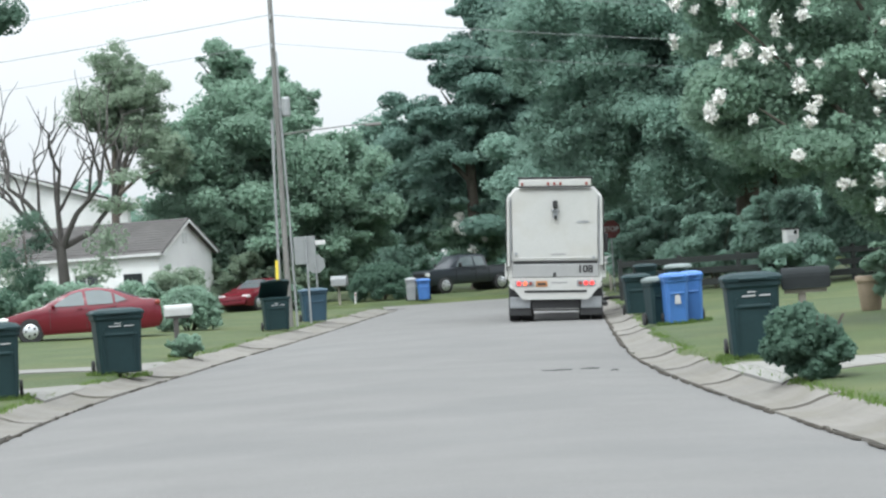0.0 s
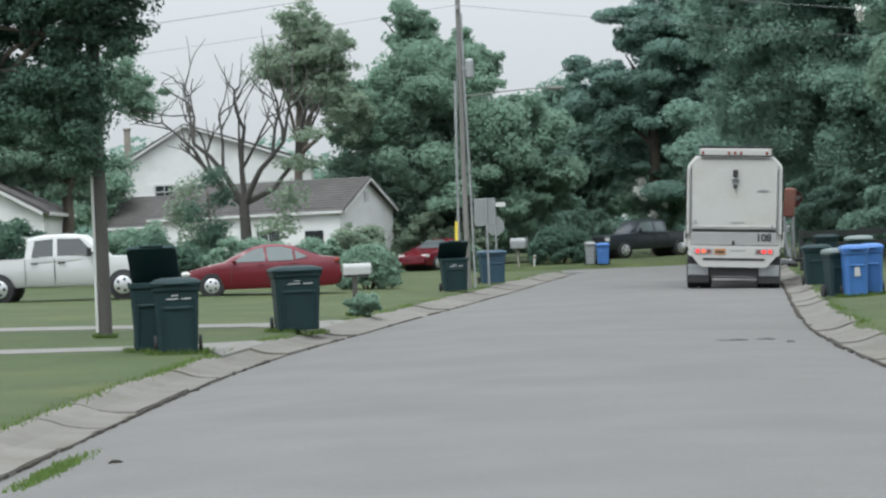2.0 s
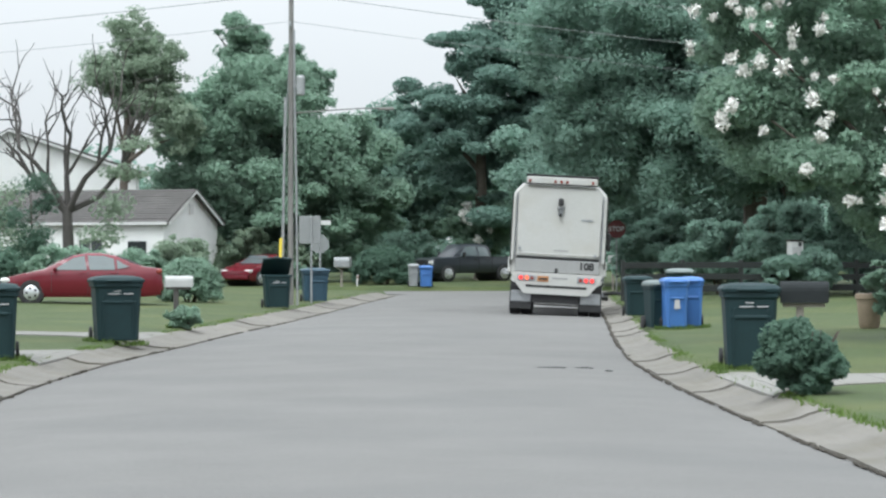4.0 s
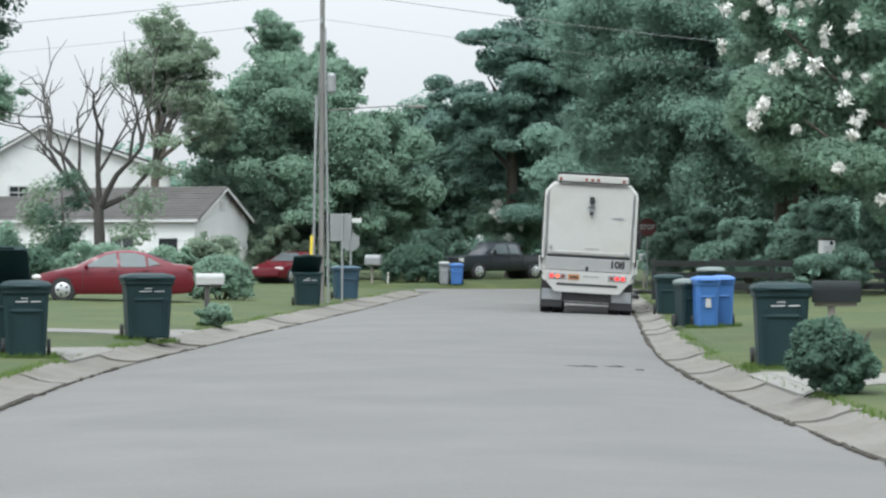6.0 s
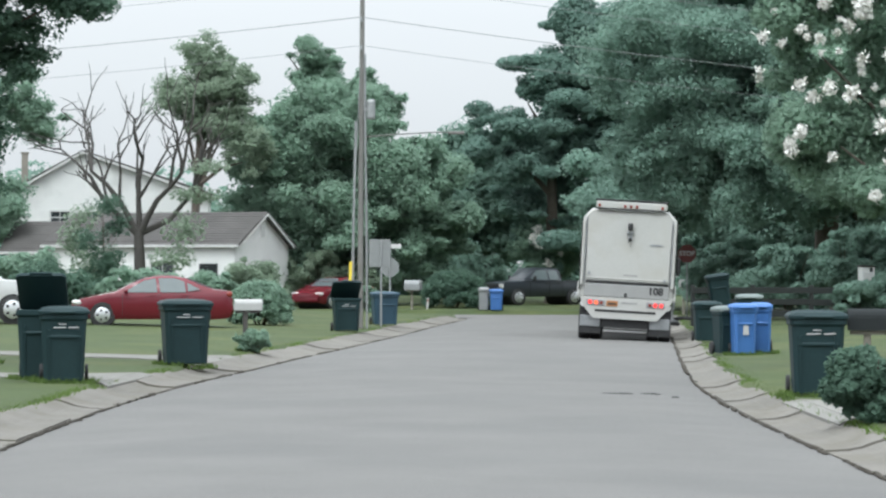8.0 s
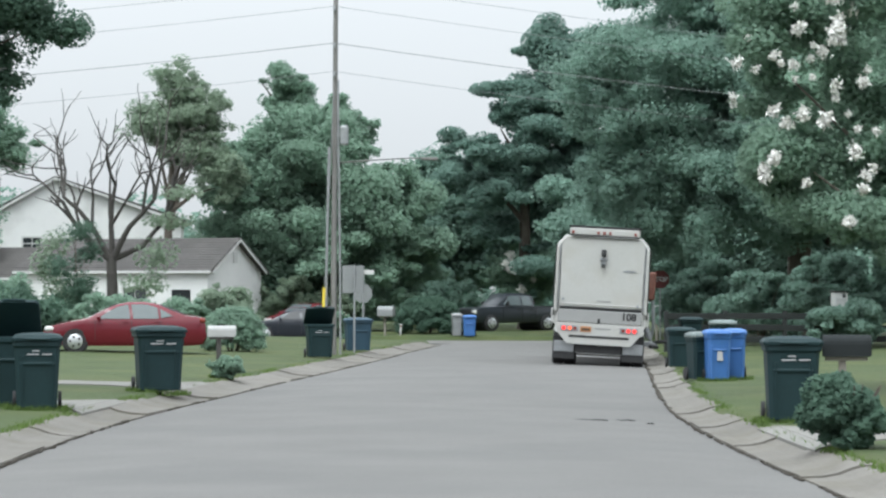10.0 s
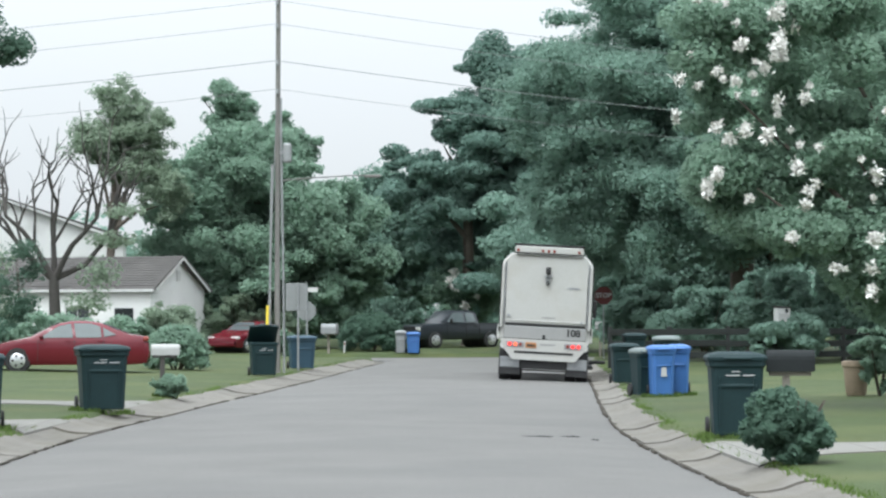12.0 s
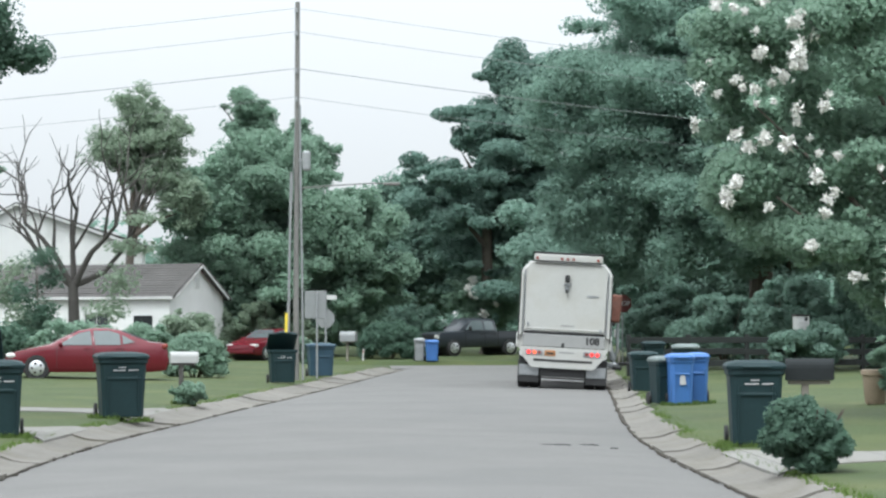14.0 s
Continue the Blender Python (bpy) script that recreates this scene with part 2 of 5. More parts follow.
def thing(name, m, label, category, group="", kind=""):
    ob = new(name)
    ob.empty_display_size = 0.2
    ob.matrix_basis = m
    return tagged(ob, label, category, group, kind)


def single(name, shape, mats, label, category, m=None, group="", kind="", smooth=False):
    ob = new(name, shape.mesh(name, mats, smooth))
    if m is not None:
        ob.matrix_basis = m
    return tagged(ob, label, category, group, kind)


def words(text, size, mat, m, parent, name="lettering", depth=0.004):
    """Raised letters as a mesh part; they lie in the local x-z plane, facing -y."""
    cu = bpy.data.curves.new(name, "FONT")
    cu.body, cu.size, cu.extrude, cu.align_x, cu.align_y, cu.offset = text, size, depth, "CENTER", "CENTER", size * 0.035
    tmp = bpy.data.objects.new(name, cu)
    scene.collection.objects.link(tmp)
    me = bpy.data.meshes.new_from_object(tmp.evaluated_get(bpy.context.evaluated_depsgraph_get()))
    bpy.data.objects.remove(tmp)
    me.materials.clear()
    me.materials.append(mat)
    ob = new(name, me)
    ob.matrix_basis = m @ pose(0, 0, 0, 90, 0, 0)
    ob.parent = parent
    return ob


# ---- lie of the land ----
CENTRE = [(0.0, -60), (-0.1, -10), (-0.1, 20), (-0.13, 28), (-0.05, 34), (0.15, 39), (0.55, 45), (1.3, 54), (2.25, 65), (2.75, 71), (3.5, 81), (4.35, 91), (5.2, 100), (5.8, 106)]
HALF = 4.15
CROSS_Y = 110.0


def spline(points, step=0.5):
    """Evenly spaced points on a smooth line through the given ones."""
    p = np.array(points, float)
    s = np.concatenate([[0], np.cumsum(np.hypot(*np.diff(p, axis=0).T))])
    g = np.gradient(p, s, axis=0)
    out = []
    for q in np.arange(0, s[-1] + 1e-6, step):
        i = min(max(int(np.searchsorted(s, q)) - 1, 0), len(s) - 2)
        h = s[i + 1] - s[i]
        t = (q - s[i]) / h
        out.append((2 * t**3 - 3 * t**2 + 1) * p[i] + (t**3 - 2 * t**2 + t) * h * g[i] + (3 * t**2 - 2 * t**3) * p[i + 1] + (t**3 - t**2) * h * g[i + 1])
    return np.array(out)


LINE = spline(CENTRE)
TANGENT = np.gradient(LINE, axis=0)
TANGENT /= np.hypot(*TANGENT.T)[:, None]
NORMAL = np.stack([TANGENT[:, 1], -TANGENT[:, 0]], 1)


def centre_x(y):
    return float(np.interp(y, LINE[:, 1], LINE[:, 0]))


def crown(u):
    """Road surface height at u metres from its middle."""
    return 0.07 - 0.11 * (np.abs(u) / HALF) ** 2


def lawn_height(x, y):
    """Height of the ground beside the road."""
    x, y = np.asarray(x, float), np.asarray(y, float)
    u = (x - np.interp(y, LINE[:, 1], LINE[:, 0])) * 0.995
    d = np.abs(u)
    cross = np.abs(y - CROSS_Y)
    near = np.minimum(np.where(y < CROSS_Y, d, np.minimum(d, 99) + 50), cross)
    near = np.where(y < CROSS_Y - 4, np.minimum(d, cross), cross)
    rise = np.clip((near - 4.7) / 7, 0, 1)
    left = np.where(u < 0, 0.12, 0.10)
    bank = 0.15 + left * rise + 0.02 * np.clip(near - 11, 0, 40) * np.clip((100 - y) / 10, 0.4, 1)
    bank = bank + np.where(u < 0, 0.1, 0) * np.clip((y - 77) / 16, 0, 1) ** 1.5 * np.clip((106 - y) / 6, 0, 1) * np.clip((near - 5) / 4, 0, 1)
    bank = bank + 0.05 * np.sin(x * 0.31 + 1) * np.sin(y * 0.23) * rise
    return np.where(near < 4.35, -0.25, -0.25 + (bank + 0.25) * np.clip((near - 4.35) / 0.35, 0, 1))


def on_lawn(x, y):
    return float(lawn_height(x, y))


def build_ground():
    xs = np.concatenate([[-900, -400, -200, -120, -80], np.arange(-60, -12, 2.0), np.arange(-12, 16, 0.35), np.arange(16, 60, 2.0), [60, 80, 120, 200, 400, 900]])
    ys = np.concatenate([[-300, -120, -60, -30, -10], np.arange(0, 16, 2.0), np.arange(16, 130, 0.6), np.arange(130, 180, 5.0), [180, 240, 400, 800, 1500]])
    X, Y = np.meshgrid(xs, ys)
    Z = lawn_height(X, Y)
    v = np.stack([X, Y, Z], -1).reshape(-1, 3)
    nx = len(xs)
    f = [(j * nx + i, j * nx + i + 1, j * nx + nx + i + 1, j * nx + nx + i) for j in range(len(ys) - 1) for i in range(nx - 1)]
    me = bpy.data.meshes.new("ground")
    me.from_pydata(v.tolist(), [], f)
    me.materials.append(LAWN)
    me.shade_smooth()
    tagged(new("ground", me), "mown green lawn with yellowed patches", "lawn", kind="structure")


def build_road():
    us = np.linspace(-HALF - 0.05, HALF + 0.1, 18)
    v, f = [], []
    for p, n in zip(LINE, NORMAL):
        v += [(p[0] + n[0] * u, p[1] + n[1] * u, crown(u) + 0.012 * noise.noise((p[0] * 0.2 + u * 0.25, p[1] * 0.15, 0))) for u in us]
    k = len(us)
    f = [(j * k + i, j * k + i + 1, j * k + k + i + 1, j * k + k + i) for j in range(len(LINE) - 1) for i in range(k - 1)]
    me = bpy.data.meshes.new("road")
    me.from_pydata(v, [], f)
    me.materials.append(ASPHALT)
    me.shade_smooth()
    tagged(new("road", me), "worn pale grey asphalt street", "road", kind="structure")
    s = Shape()
    s.box((0, CROSS_Y, -0.11), (300, 8.4, 0.2))
    single("cross_road", s, ASPHALT, "pale grey asphalt cross street", "road", kind="structure")


CURB = [(-0.04, -0.2), (-0.04, 0.032), (0.18, 0.042), (0.34, 0.07), (0.47, 0.118), (0.58, 0.148), (0.74, 0.155), (0.76, -0.2)]


def toe(y, side):
    """How far the curb's foot reaches into the road."""
    return float(np.interp(y, (34, 46, 56, 78, 100), (0.0, 0.20, 0.22, 0.36, 0.30))) if side < 0 else 0.0


def build_curbs():
    """Rolled concrete curbs, cast in slabs with open joints."""
    for side in (-1, 1):
        base = thing("curb", Matrix.Identity(4), "weathered rolled concrete curb with grass in its joints", "curb", kind="structure")
        i = int(np.argmax(LINE[:, 1] > 12))
        while i < len(LINE) - 12:
            n = random.choice((4, 5, 6, 6, 8))
            sag, jut = random.uniform(-0.016, 0.016), random.uniform(-0.035, 0.035)
            secs = []
            for j in range(i, i + n + 1):
                p, t, nn = LINE[j], TANGENT[j], NORMAL[j]
                gap = 0.03 if j == i else (-0.03 if j == i + n else 0)
                q = p + t * gap
                lip = 0.03 * noise.noise((q[0], q[1], 3 * side))
                ring = []
                for u, z in CURB:
                    w = u + jut + (lip if u < 0 else 0)
                    k = toe(q[1], side)
                    w = HALF + (w * (1 + k / 0.76) - k if side < 0 else 0.02 + 0.95 * w)
                    ring.append((q[0] + nn[0] * side * w, q[1] + nn[1] * side * w, -0.04 + z + (sag if z > 0.03 else 0)))
                secs.append(ring)
            part("curb_slab", Shape().rings(secs), CONCRETE, base)
            i += n


build_ground()
build_road()
build_curbs()


# ---- carts ----
def cart_shapes(w, d, h, body, lid_open=0.0, lift=0.0):
    """Wheeled refuse cart; its front faces -y, hinge and wheels at +y. Returns (name, shape, material, label) rows."""
    rows = []
    def sec(k, z):
        a, b = w / 2 * k, d / 2 * k
        c = 0.05
        return [(x, y, z) for x, y in ((-a + c, -b), (a - c, -b), (a, -b + c), (a, b - c), (a - c, b), (-a + c, b), (-a, b - c), (-a, -b + c))]
    tub = Shape().rings([sec(0.80, 0.03), sec(0.82, 0.05), sec(0.86, h * 0.35), sec(0.93, h * 0.80), sec(0.94, h * 0.81), sec(1.0, h * 0.83), sec(1.0, h * 0.885), sec(0.97, h * 0.89)])
    rows.append(("tub", tub, body, ""))
    ribs = Shape()
    for x in (-0.3, 0.3):
        ribs.box((x * w, -d * 0.445, h * 0.42), (0.03, 0.03, h * 0.55), turn=Matrix.Rotation(0.07, 4, "X"))
    ribs.box((0, -d * 0.455, h * 0.6), (w * 0.7, 0.04, 0.05), bevel=0.015)
    rows.append(("rib", ribs, body, ""))
    lid = Shape()
    tilt = Matrix.Translation((0, d / 2, h * 0.89 + lift)) @ Matrix.Rotation(-lid_open, 4, "X") @ Matrix.Translation((0, -d / 2, 0))
    lid.rings([sec(1.05, 0.0), sec(1.06, 0.02), sec(1.06, 0.045), sec(0.95, 0.085), sec(0.6, 0.115), sec(0.2, 0.12)], at=tilt)
    lid.box((0, -d * 0.54, 0.03), (w * 0.5, 0.05, 0.03), at=tilt, bevel=0.01)
    rows.append(("lid", lid, body, "open lid" if lid_open else ""))
    handle = Shape().tube([(-w * 0.4, d * 0.5, h * 0.87), (-w * 0.4, d * 0.6, h * 0.92), (w * 0.4, d * 0.6, h * 0.92), (w * 0.4, d * 0.5, h * 0.87)], 0.016, 7)
    rows.append(("handle", handle, body, ""))
    axle = Shape().tube([(-w * 0.47, d * 0.40, 0.13), (w * 0.47, d * 0.40, 0.13)], 0.013, 6)
    rows.append(("axle", axle, STEEL, ""))
    for x in (-0.47, 0.47):
        rows.append(("wheel", Shape().wheel((x * w, d * 0.40, 0.13), 0.13, 0.05, 14), BLACK, ""))
    return rows


def cart(m, label, body=None, w=0.66, d=0.76, h=1.10, lid_open=0.0, lift=0.0, stamp=None, mark=0, lid_mat=None, group="wheeled refuse carts"):
    ob = thing("refuse_cart", m, label, "refuse cart", group)
    for name, shape, mat, lab in cart_shapes(w, d, h, body or CART, lid_open, lift):
        if name == "lid" and lid_mat:
            mat, lab = lid_mat, "pale grey-green lid"
        part(name, shape, mat, ob, lab, smooth=name in ("wheel", "handle"))
    if stamp:
        # two short printed lines high on the face towards the approaching traffic
        s = Shape()
        s.box((-0.02, 0, 0.05), (w * 0.15, 0.006, 0.014))
        for k, (a, b) in enumerate(((-0.21, 0.20), (-0.04, 0.08), (0.10, 0.14), (0.23, 0.07))):
            s.box((a * w + b * w / 2, 0, 0.003 * (k % 2)), (b * w, 0.006, 0.016))
        pr = part("printed_line", s, PRINT, ob, "white printed lines")
        pr.matrix_basis = stamp
    if mark:
        s = Shape()
        s.prism([(-0.06, -0.11), (0.06, -0.11), (0.05, 0.06), (0, 0.13), (-0.05, 0.06)], -0.004, 0.004)
        part("emblem", s, PRINT, ob, "pale moulded emblem").matrix_basis = pose(0, -d * 0.5 * 0.93 - 0.004, h * 0.5, -4, 0, 0)
    return ob


def place_carts():
    face = lambda w, d, h: pose(0, -d * 0.5 * 0.955, h * 0.72, -6, 0, 0)
    def put(x, y, turn):
        return pose(x, y, on_lawn(x, y) if abs(x - centre_x(y)) > 4.9 else max(on_lawn(x, y), 0.13), 0, 0, turn)
    cart(put(-5.30, 36.6, 8), "dark green plastic wheeled cart with a closed lid on the verge", w=0.70, d=0.78, h=1.12, stamp=face(0.70, 0.78, 1.12))
    cart(put(-5.78, 37.6, 3), "dark wheeled cart with its lid standing open", h=1.16, w=0.7, lid_open=0.72)
    cart(put(-4.28, 44.2, 12), "dark teal wheeled cart with white print on the driveway apron", w=0.86, d=0.9, h=1.17, stamp=face(0.86, 0.9, 1.17))
    cart(put(-2.35, 71.0, 10), "dark wheeled cart with its lid half open beside the pole", w=0.78, stamp=face(0.78, 0.76, 1.0), h=1.06, lid_open=0.6)
    cart(put(-1.44, 80.6, 10), "navy blue wheeled cart with a closed lid", CART_BLUE, h=1.08, w=0.86)
    cart(put(5.15, 33.2, -4), "dark green wheeled cart with white print beside a bush", w=0.74, d=0.80, h=1.14, stamp=face(0.74, 0.80, 1.14))
    cart(put(6.33, 50.5, 5), "bright blue recycling cart with a pale emblem", BLUE, w=0.50, d=0.62, h=1.04, mark=1)
    cart(put(6.76, 51.2, -6), "bright blue recycling cart beside its twin", BLUE, w=0.50, d=0.62, h=1.04)
    cart(put(6.02, 50.9, 12), "dark narrow wheeled cart with a pale lid behind the blue pair", w=0.44, d=0.6, h=0.98, lid_mat=LID_PALE)
    cart(put(6.75, 61.0, 0), "dark wheeled cart on the shaded verge", h=0.98)
    cart(put(7.85, 61.5, -6), "dark wheeled cart with a pale lid in the shade", h=1.16, w=0.66, lid_mat=LID_PALE)
    cart(put(3.05, 115.2, 0), "bright blue recycling cart on the far corner", BLUE, w=0.62, h=0.98)
    cart(put(2.48, 115.4, 0), "pale grey wheeled cart on the far corner", GREY_METAL, w=0.5, h=1.06)


# ---- refuse truck ----
def build_truck():
    """Rear face in the local plane y = 0, the truck runs on to +y; z = 0 is the tyre contact."""
    t = thing("refuse_truck", pose(5.2, 67, 0), "white side-loading refuse truck with lit brake lamps", "refuse truck")
    body = Shape()
    def sec(y, k=1.0, top=3.52):
        w = 1.25 * k
        return [(-w, y, 1.16), (w, y, 1.16), (w, y, top - 0.28), (w - 0.04, y, top - 0.2), (w - 0.22, y, top), (-w + 0.22, y, top), (-w + 0.04, y, top - 0.2), (-w, y, top - 0.28)]
    body.rings([sec(0.10, 0.97, 3.48), sec(0.16), sec(6.4)])
    part("body", body, WHITE, t, "scuffed white steel body")
    part("tailgate", Shape().prism([(-1.10, 1.60), (1.10, 1.60), (1.12, 3.18), (1.02, 3.42), (-1.02, 3.42), (-1.12, 3.18)], 0.02, 0.12).box((0, 0.03, 1.66), (2.2, 0.05, 0.04), bevel=0.01), WHITE, t, "plain white tailgate")
    for x in (-1.215, 1.215):
        part("edge_post", Shape().box((x, 0.06, 2.32), (0.075, 0.14, 1.75), bevel=0.02), WHITE, t)
    # thin black strips just outside the white edge posts
    for x in (-1.268, 1.268):
        part("edge_trim", Shape().box((x, 0.10, 2.28), (0.03, 0.1, 1.9), bevel=0.008), BLACK, t, "thin black strip along the body's outer edge")
    for x in (-1.152, 1.152):
        part("seam", Shape().box((x, 0.08, 2.40), (0.035, 0.06, 1.75)), STEEL, t)
    bar = part("light_bar", Shape().box((0.02, 0.05, 3.62), (1.90, 0.2, 0.22), bevel=0.04), WHITE, t)
    part("rail", Shape().box((0.02, 0.02, 3.755), (1.96, 0.14, 0.05), bevel=0.015).box((0.02, -0.052, 3.52), (1.9, 0.01, 0.03)), BLACK, bar)
    for x in (-0.84, -0.16, 0.0, 0.16, 0.84):
        part("marker_lamp", Shape().box((x, -0.06, 3.60), (0.07, 0.04, 0.075), bevel=0.012), DIM_LAMP, bar)
    rig = part("camera_bracket", Shape().box((0.02, -0.02, 2.90), (0.20, 0.12, 0.07), bevel=0.02).box((0.02, 0.0, 2.79), (0.12, 0.06, 0.2), bevel=0.02), STEEL, t)
    part("camera_housing", Shape().box((0.02, -0.07, 3.06), (0.13, 0.16, 0.2), bevel=0.03), BLACK, rig)
    part("lower_camera", Shape().box((0.02, -0.06, 2.72), (0.08, 0.1, 0.1), bevel=0.02), BLACK, rig)
    part("maker_badge", Shape().prism([(0.55, 2.60), (0.62, 2.57), (0.86, 2.57), (0.93, 2.60), (0.86, 2.63), (0.62, 2.63)], 0.008, 0.03), STEEL, t, "dark oval badge")
    part("label_plate", Shape().box((0.08, 0.015, 1.76), (0.38, 0.012, 0.035)), OFFWHITE, t)
    for x, z in ((-1.02, 1.78), (1.0, 1.66)):
        part("latch", Shape().tube([(x, -0.03, z), (x, 0.05, z)], 0.045, 8), STEEL, t)
    part("hinge_gap", Shape().box((0, 0.05, 1.545), (2.2, 0.05, 0.06)), BLACK, t)
    band = part("band", Shape().box((0, 0.05, 1.33), (2.26, 0.1, 0.34), bevel=0.015), OFFWHITE, t, "grey lower band")
    words("108", 0.27, BLACK, pose(0.78, -0.006, 1.36), band, "fleet_number")
    part("catch", Shape().box((-0.02, -0.03, 1.22), (0.07, 0.06, 0.13), bevel=0.015), BLACK, t)
    bumper = part("rear_panel", Shape().prism([(-1.24, 1.15), (1.24, 1.15), (1.10, 0.86), (0.86, 0.58), (-0.86, 0.58), (-1.10, 0.86)], -0.06, 0.3), WHITE, t, "tapered white lamp panel")
    part("slot", Shape().box((0, -0.062, 0.79), (1.62, 0.02, 0.06)), BLACK, bumper)
    for s in (-1, 1):
        for k, (x, mat) in enumerate(((0.95, RED_LAMP), (0.79, AMBER if s < 0 else RED_LAMP), (0.65, DIM_LAMP))):
            part("tail_lamp", Shape().tube([(s * x, -0.10, 1.0), (s * x, -0.05, 1.0)], 0.056 if k < 2 else 0.045, 12), mat, bumper, "lit red lamp" if mat is not DIM_LAMP else "unlit lamp")
        part("lamp_frame", Shape().box((s * 0.80, -0.056, 1.0), (0.50, 0.02, 0.17), bevel=0.008), STEEL, bumper)
        part("corner_lamp", Shape().tube([(s * 1.12, -0.02, 0.96), (s * 1.12, 0.1, 0.96)], [0.09, 0.10], 10), LENS, t)
        part("step_post", Shape().box((s * 1.27, 0.25, 1.32), (0.10, 0.3, 0.42), bevel=0.03), WHITE, t)
        flap = part("mud_flap", Shape().box((s * 0.93, 0.12, 0.47), (0.60, 0.03, 0.62), bevel=0.01), BLACK, t)
        part("flap_plate", Shape().box((s * 0.93, 0.09, 0.50), (0.54, 0.02, 0.30), bevel=0.01).box((s * 0.93, 0.075, 0.42), (0.40, 0.02, 0.07)), STEEL, flap, "dull steel plate")
        for y in (0.75, 2.1):
            wh = part("wheel", Shape().wheel((s * 1.08, y, 0.52), 0.52, 0.30).wheel((s * 0.76, y, 0.52), 0.52, 0.30), BLACK, t, smooth=True)
            part("rim", Shape().wheel((s * 1.12, y, 0.52), 0.30, 0.24), STEEL, wh, smooth=True)
        wh = part("wheel", Shape().wheel((s * 1.08, 8.6, 0.52), 0.52, 0.32), BLACK, t, smooth=True)
        part("rim", Shape().wheel((s * 1.12, 8.6, 0.52), 0.30, 0.26), STEEL, wh, smooth=True)
    plate = part("plate", Shape().box((-0.36, -0.07, 0.99), (0.30, 0.02, 0.15), bevel=0.005), PLATE, t, "orange plate with an unreadable mark")
    part("plate_bar", Shape().box((-0.36, -0.083, 0.985), (0.22, 0.008, 0.05)), BLACK, plate)
    part("reflector_strip", Shape().box((0.1, -0.064, 1.02), (0.42, 0.006, 0.04)), OFFWHITE, t)
    part("chassis", Shape().box((0, 4.6, 0.85), (0.9, 9.0, 0.30), bevel=0.03).box((0, 0.5, 0.62), (1.25, 0.5, 0.34), bevel=0.03).box((0, 1.4, 0.52), (1.8, 0.2, 0.2)).box((0, 3.8, 1.1), (2.3, 5.2, 0.14)), BLACK, t)
    part("underride_guard", Shape().box((0, 0.10, 0.50), (1.28, 0.12, 0.32), bevel=0.02).box((0, 0.3, 0.30), (1.3, 0.08, 0.04)), BLACK, t)
    part("cab", Shape().prism([(7.9, 0.75), (9.8, 0.75), (9.9, 1.6), (9.65, 2.85), (7.9, 2.95)], -1.2, 1.2, "x"), WHITE, t)
    for x in (-1.205, 1.205):
        part("cab_window", Shape().box((x, 8.9, 2.2), (0.02, 1.1, 0.7)), GLASS, t)
    for s in (-1, 1):
        part("side_mirror", Shape().box((s * 1.45, 9.6, 2.1), (0.12, 0.12, 0.55), bevel=0.03).tube([(s * 1.2, 9.6, 2.45), (s * 1.45, 9.6, 2.4)], 0.02, 6), BLACK, t)
    part("hopper", Shape().box((0, 7.12, 1.5), (2.3, 1.4, 1.1), bevel=0.03).box((-1.15, 7.12, 2.4), (0.08, 1.4, 0.8)), STEEL, t)
    arm = part("lift_arm", Shape().box((0.0, 0, 0.62), (0.34, 0.16, 0.85), bevel=0.05).tube([(-0.15, 0, 0.2), (-0.05, 0, -0.5), (0.1, 0, -0.95)], 0.09, 8, mat=1).tube([(0.12, 0.05, 0.2), (0.2, 0.05, -0.6), (0.1, 0.05, -1.2)], 0.05, 8, mat=1).box((0.12, -0.02, -1.1), (0.5, 0.3, 0.16), mat=1, bevel=0.03), [ORANGE, STEEL], t, "worn orange lifting arm with hydraulic rods")
    part("gripper", Shape().tube([(0.2, -0.1, -1.05), (0.5, -0.22, -1.0), (0.75, -0.12, -1.0)], 0.05, 7).tube([(0.2, 0.12, -1.05), (0.5, 0.26, -1.0), (0.75, 0.2, -1.0)], 0.05, 7).box((0.25, 0, -1.18), (0.3, 0.4, 0.1), bevel=0.02), BLACK, arm)
    return t, arm


# ---- vehicles ----
def car_shell(profile, half, roof_half, belt):
    """A car body lofted over a side profile: pairs of (y, lower z, upper z)."""
    secs = []
    for y, lo, hi in profile:
        k = 1 - 0.10 * abs(y / profile[-1][0]) ** 4
        w = half * k
        up = min(1, max(0, (hi - belt) / 0.5))
        r = w * (1 - up) * 0.96 + roof_half * up
        b = min(belt, hi - 0.03)
        secs.append([(-w * 0.92, y, lo), (w * 0.92, y, lo), (w, y, lo + 0.12), (w, y, b - 0.12), (w * 0.97, y, b), (r, y, hi - 0.05 * up - 0.01), (r * 0.8, y, hi), (-r * 0.8, y, hi), (-r, y, hi - 0.05 * up - 0.01), (-w * 0.97, y, b), (-w, y, b - 0.12), (-w, y, lo + 0.12)])
    return Shape().rings(secs)


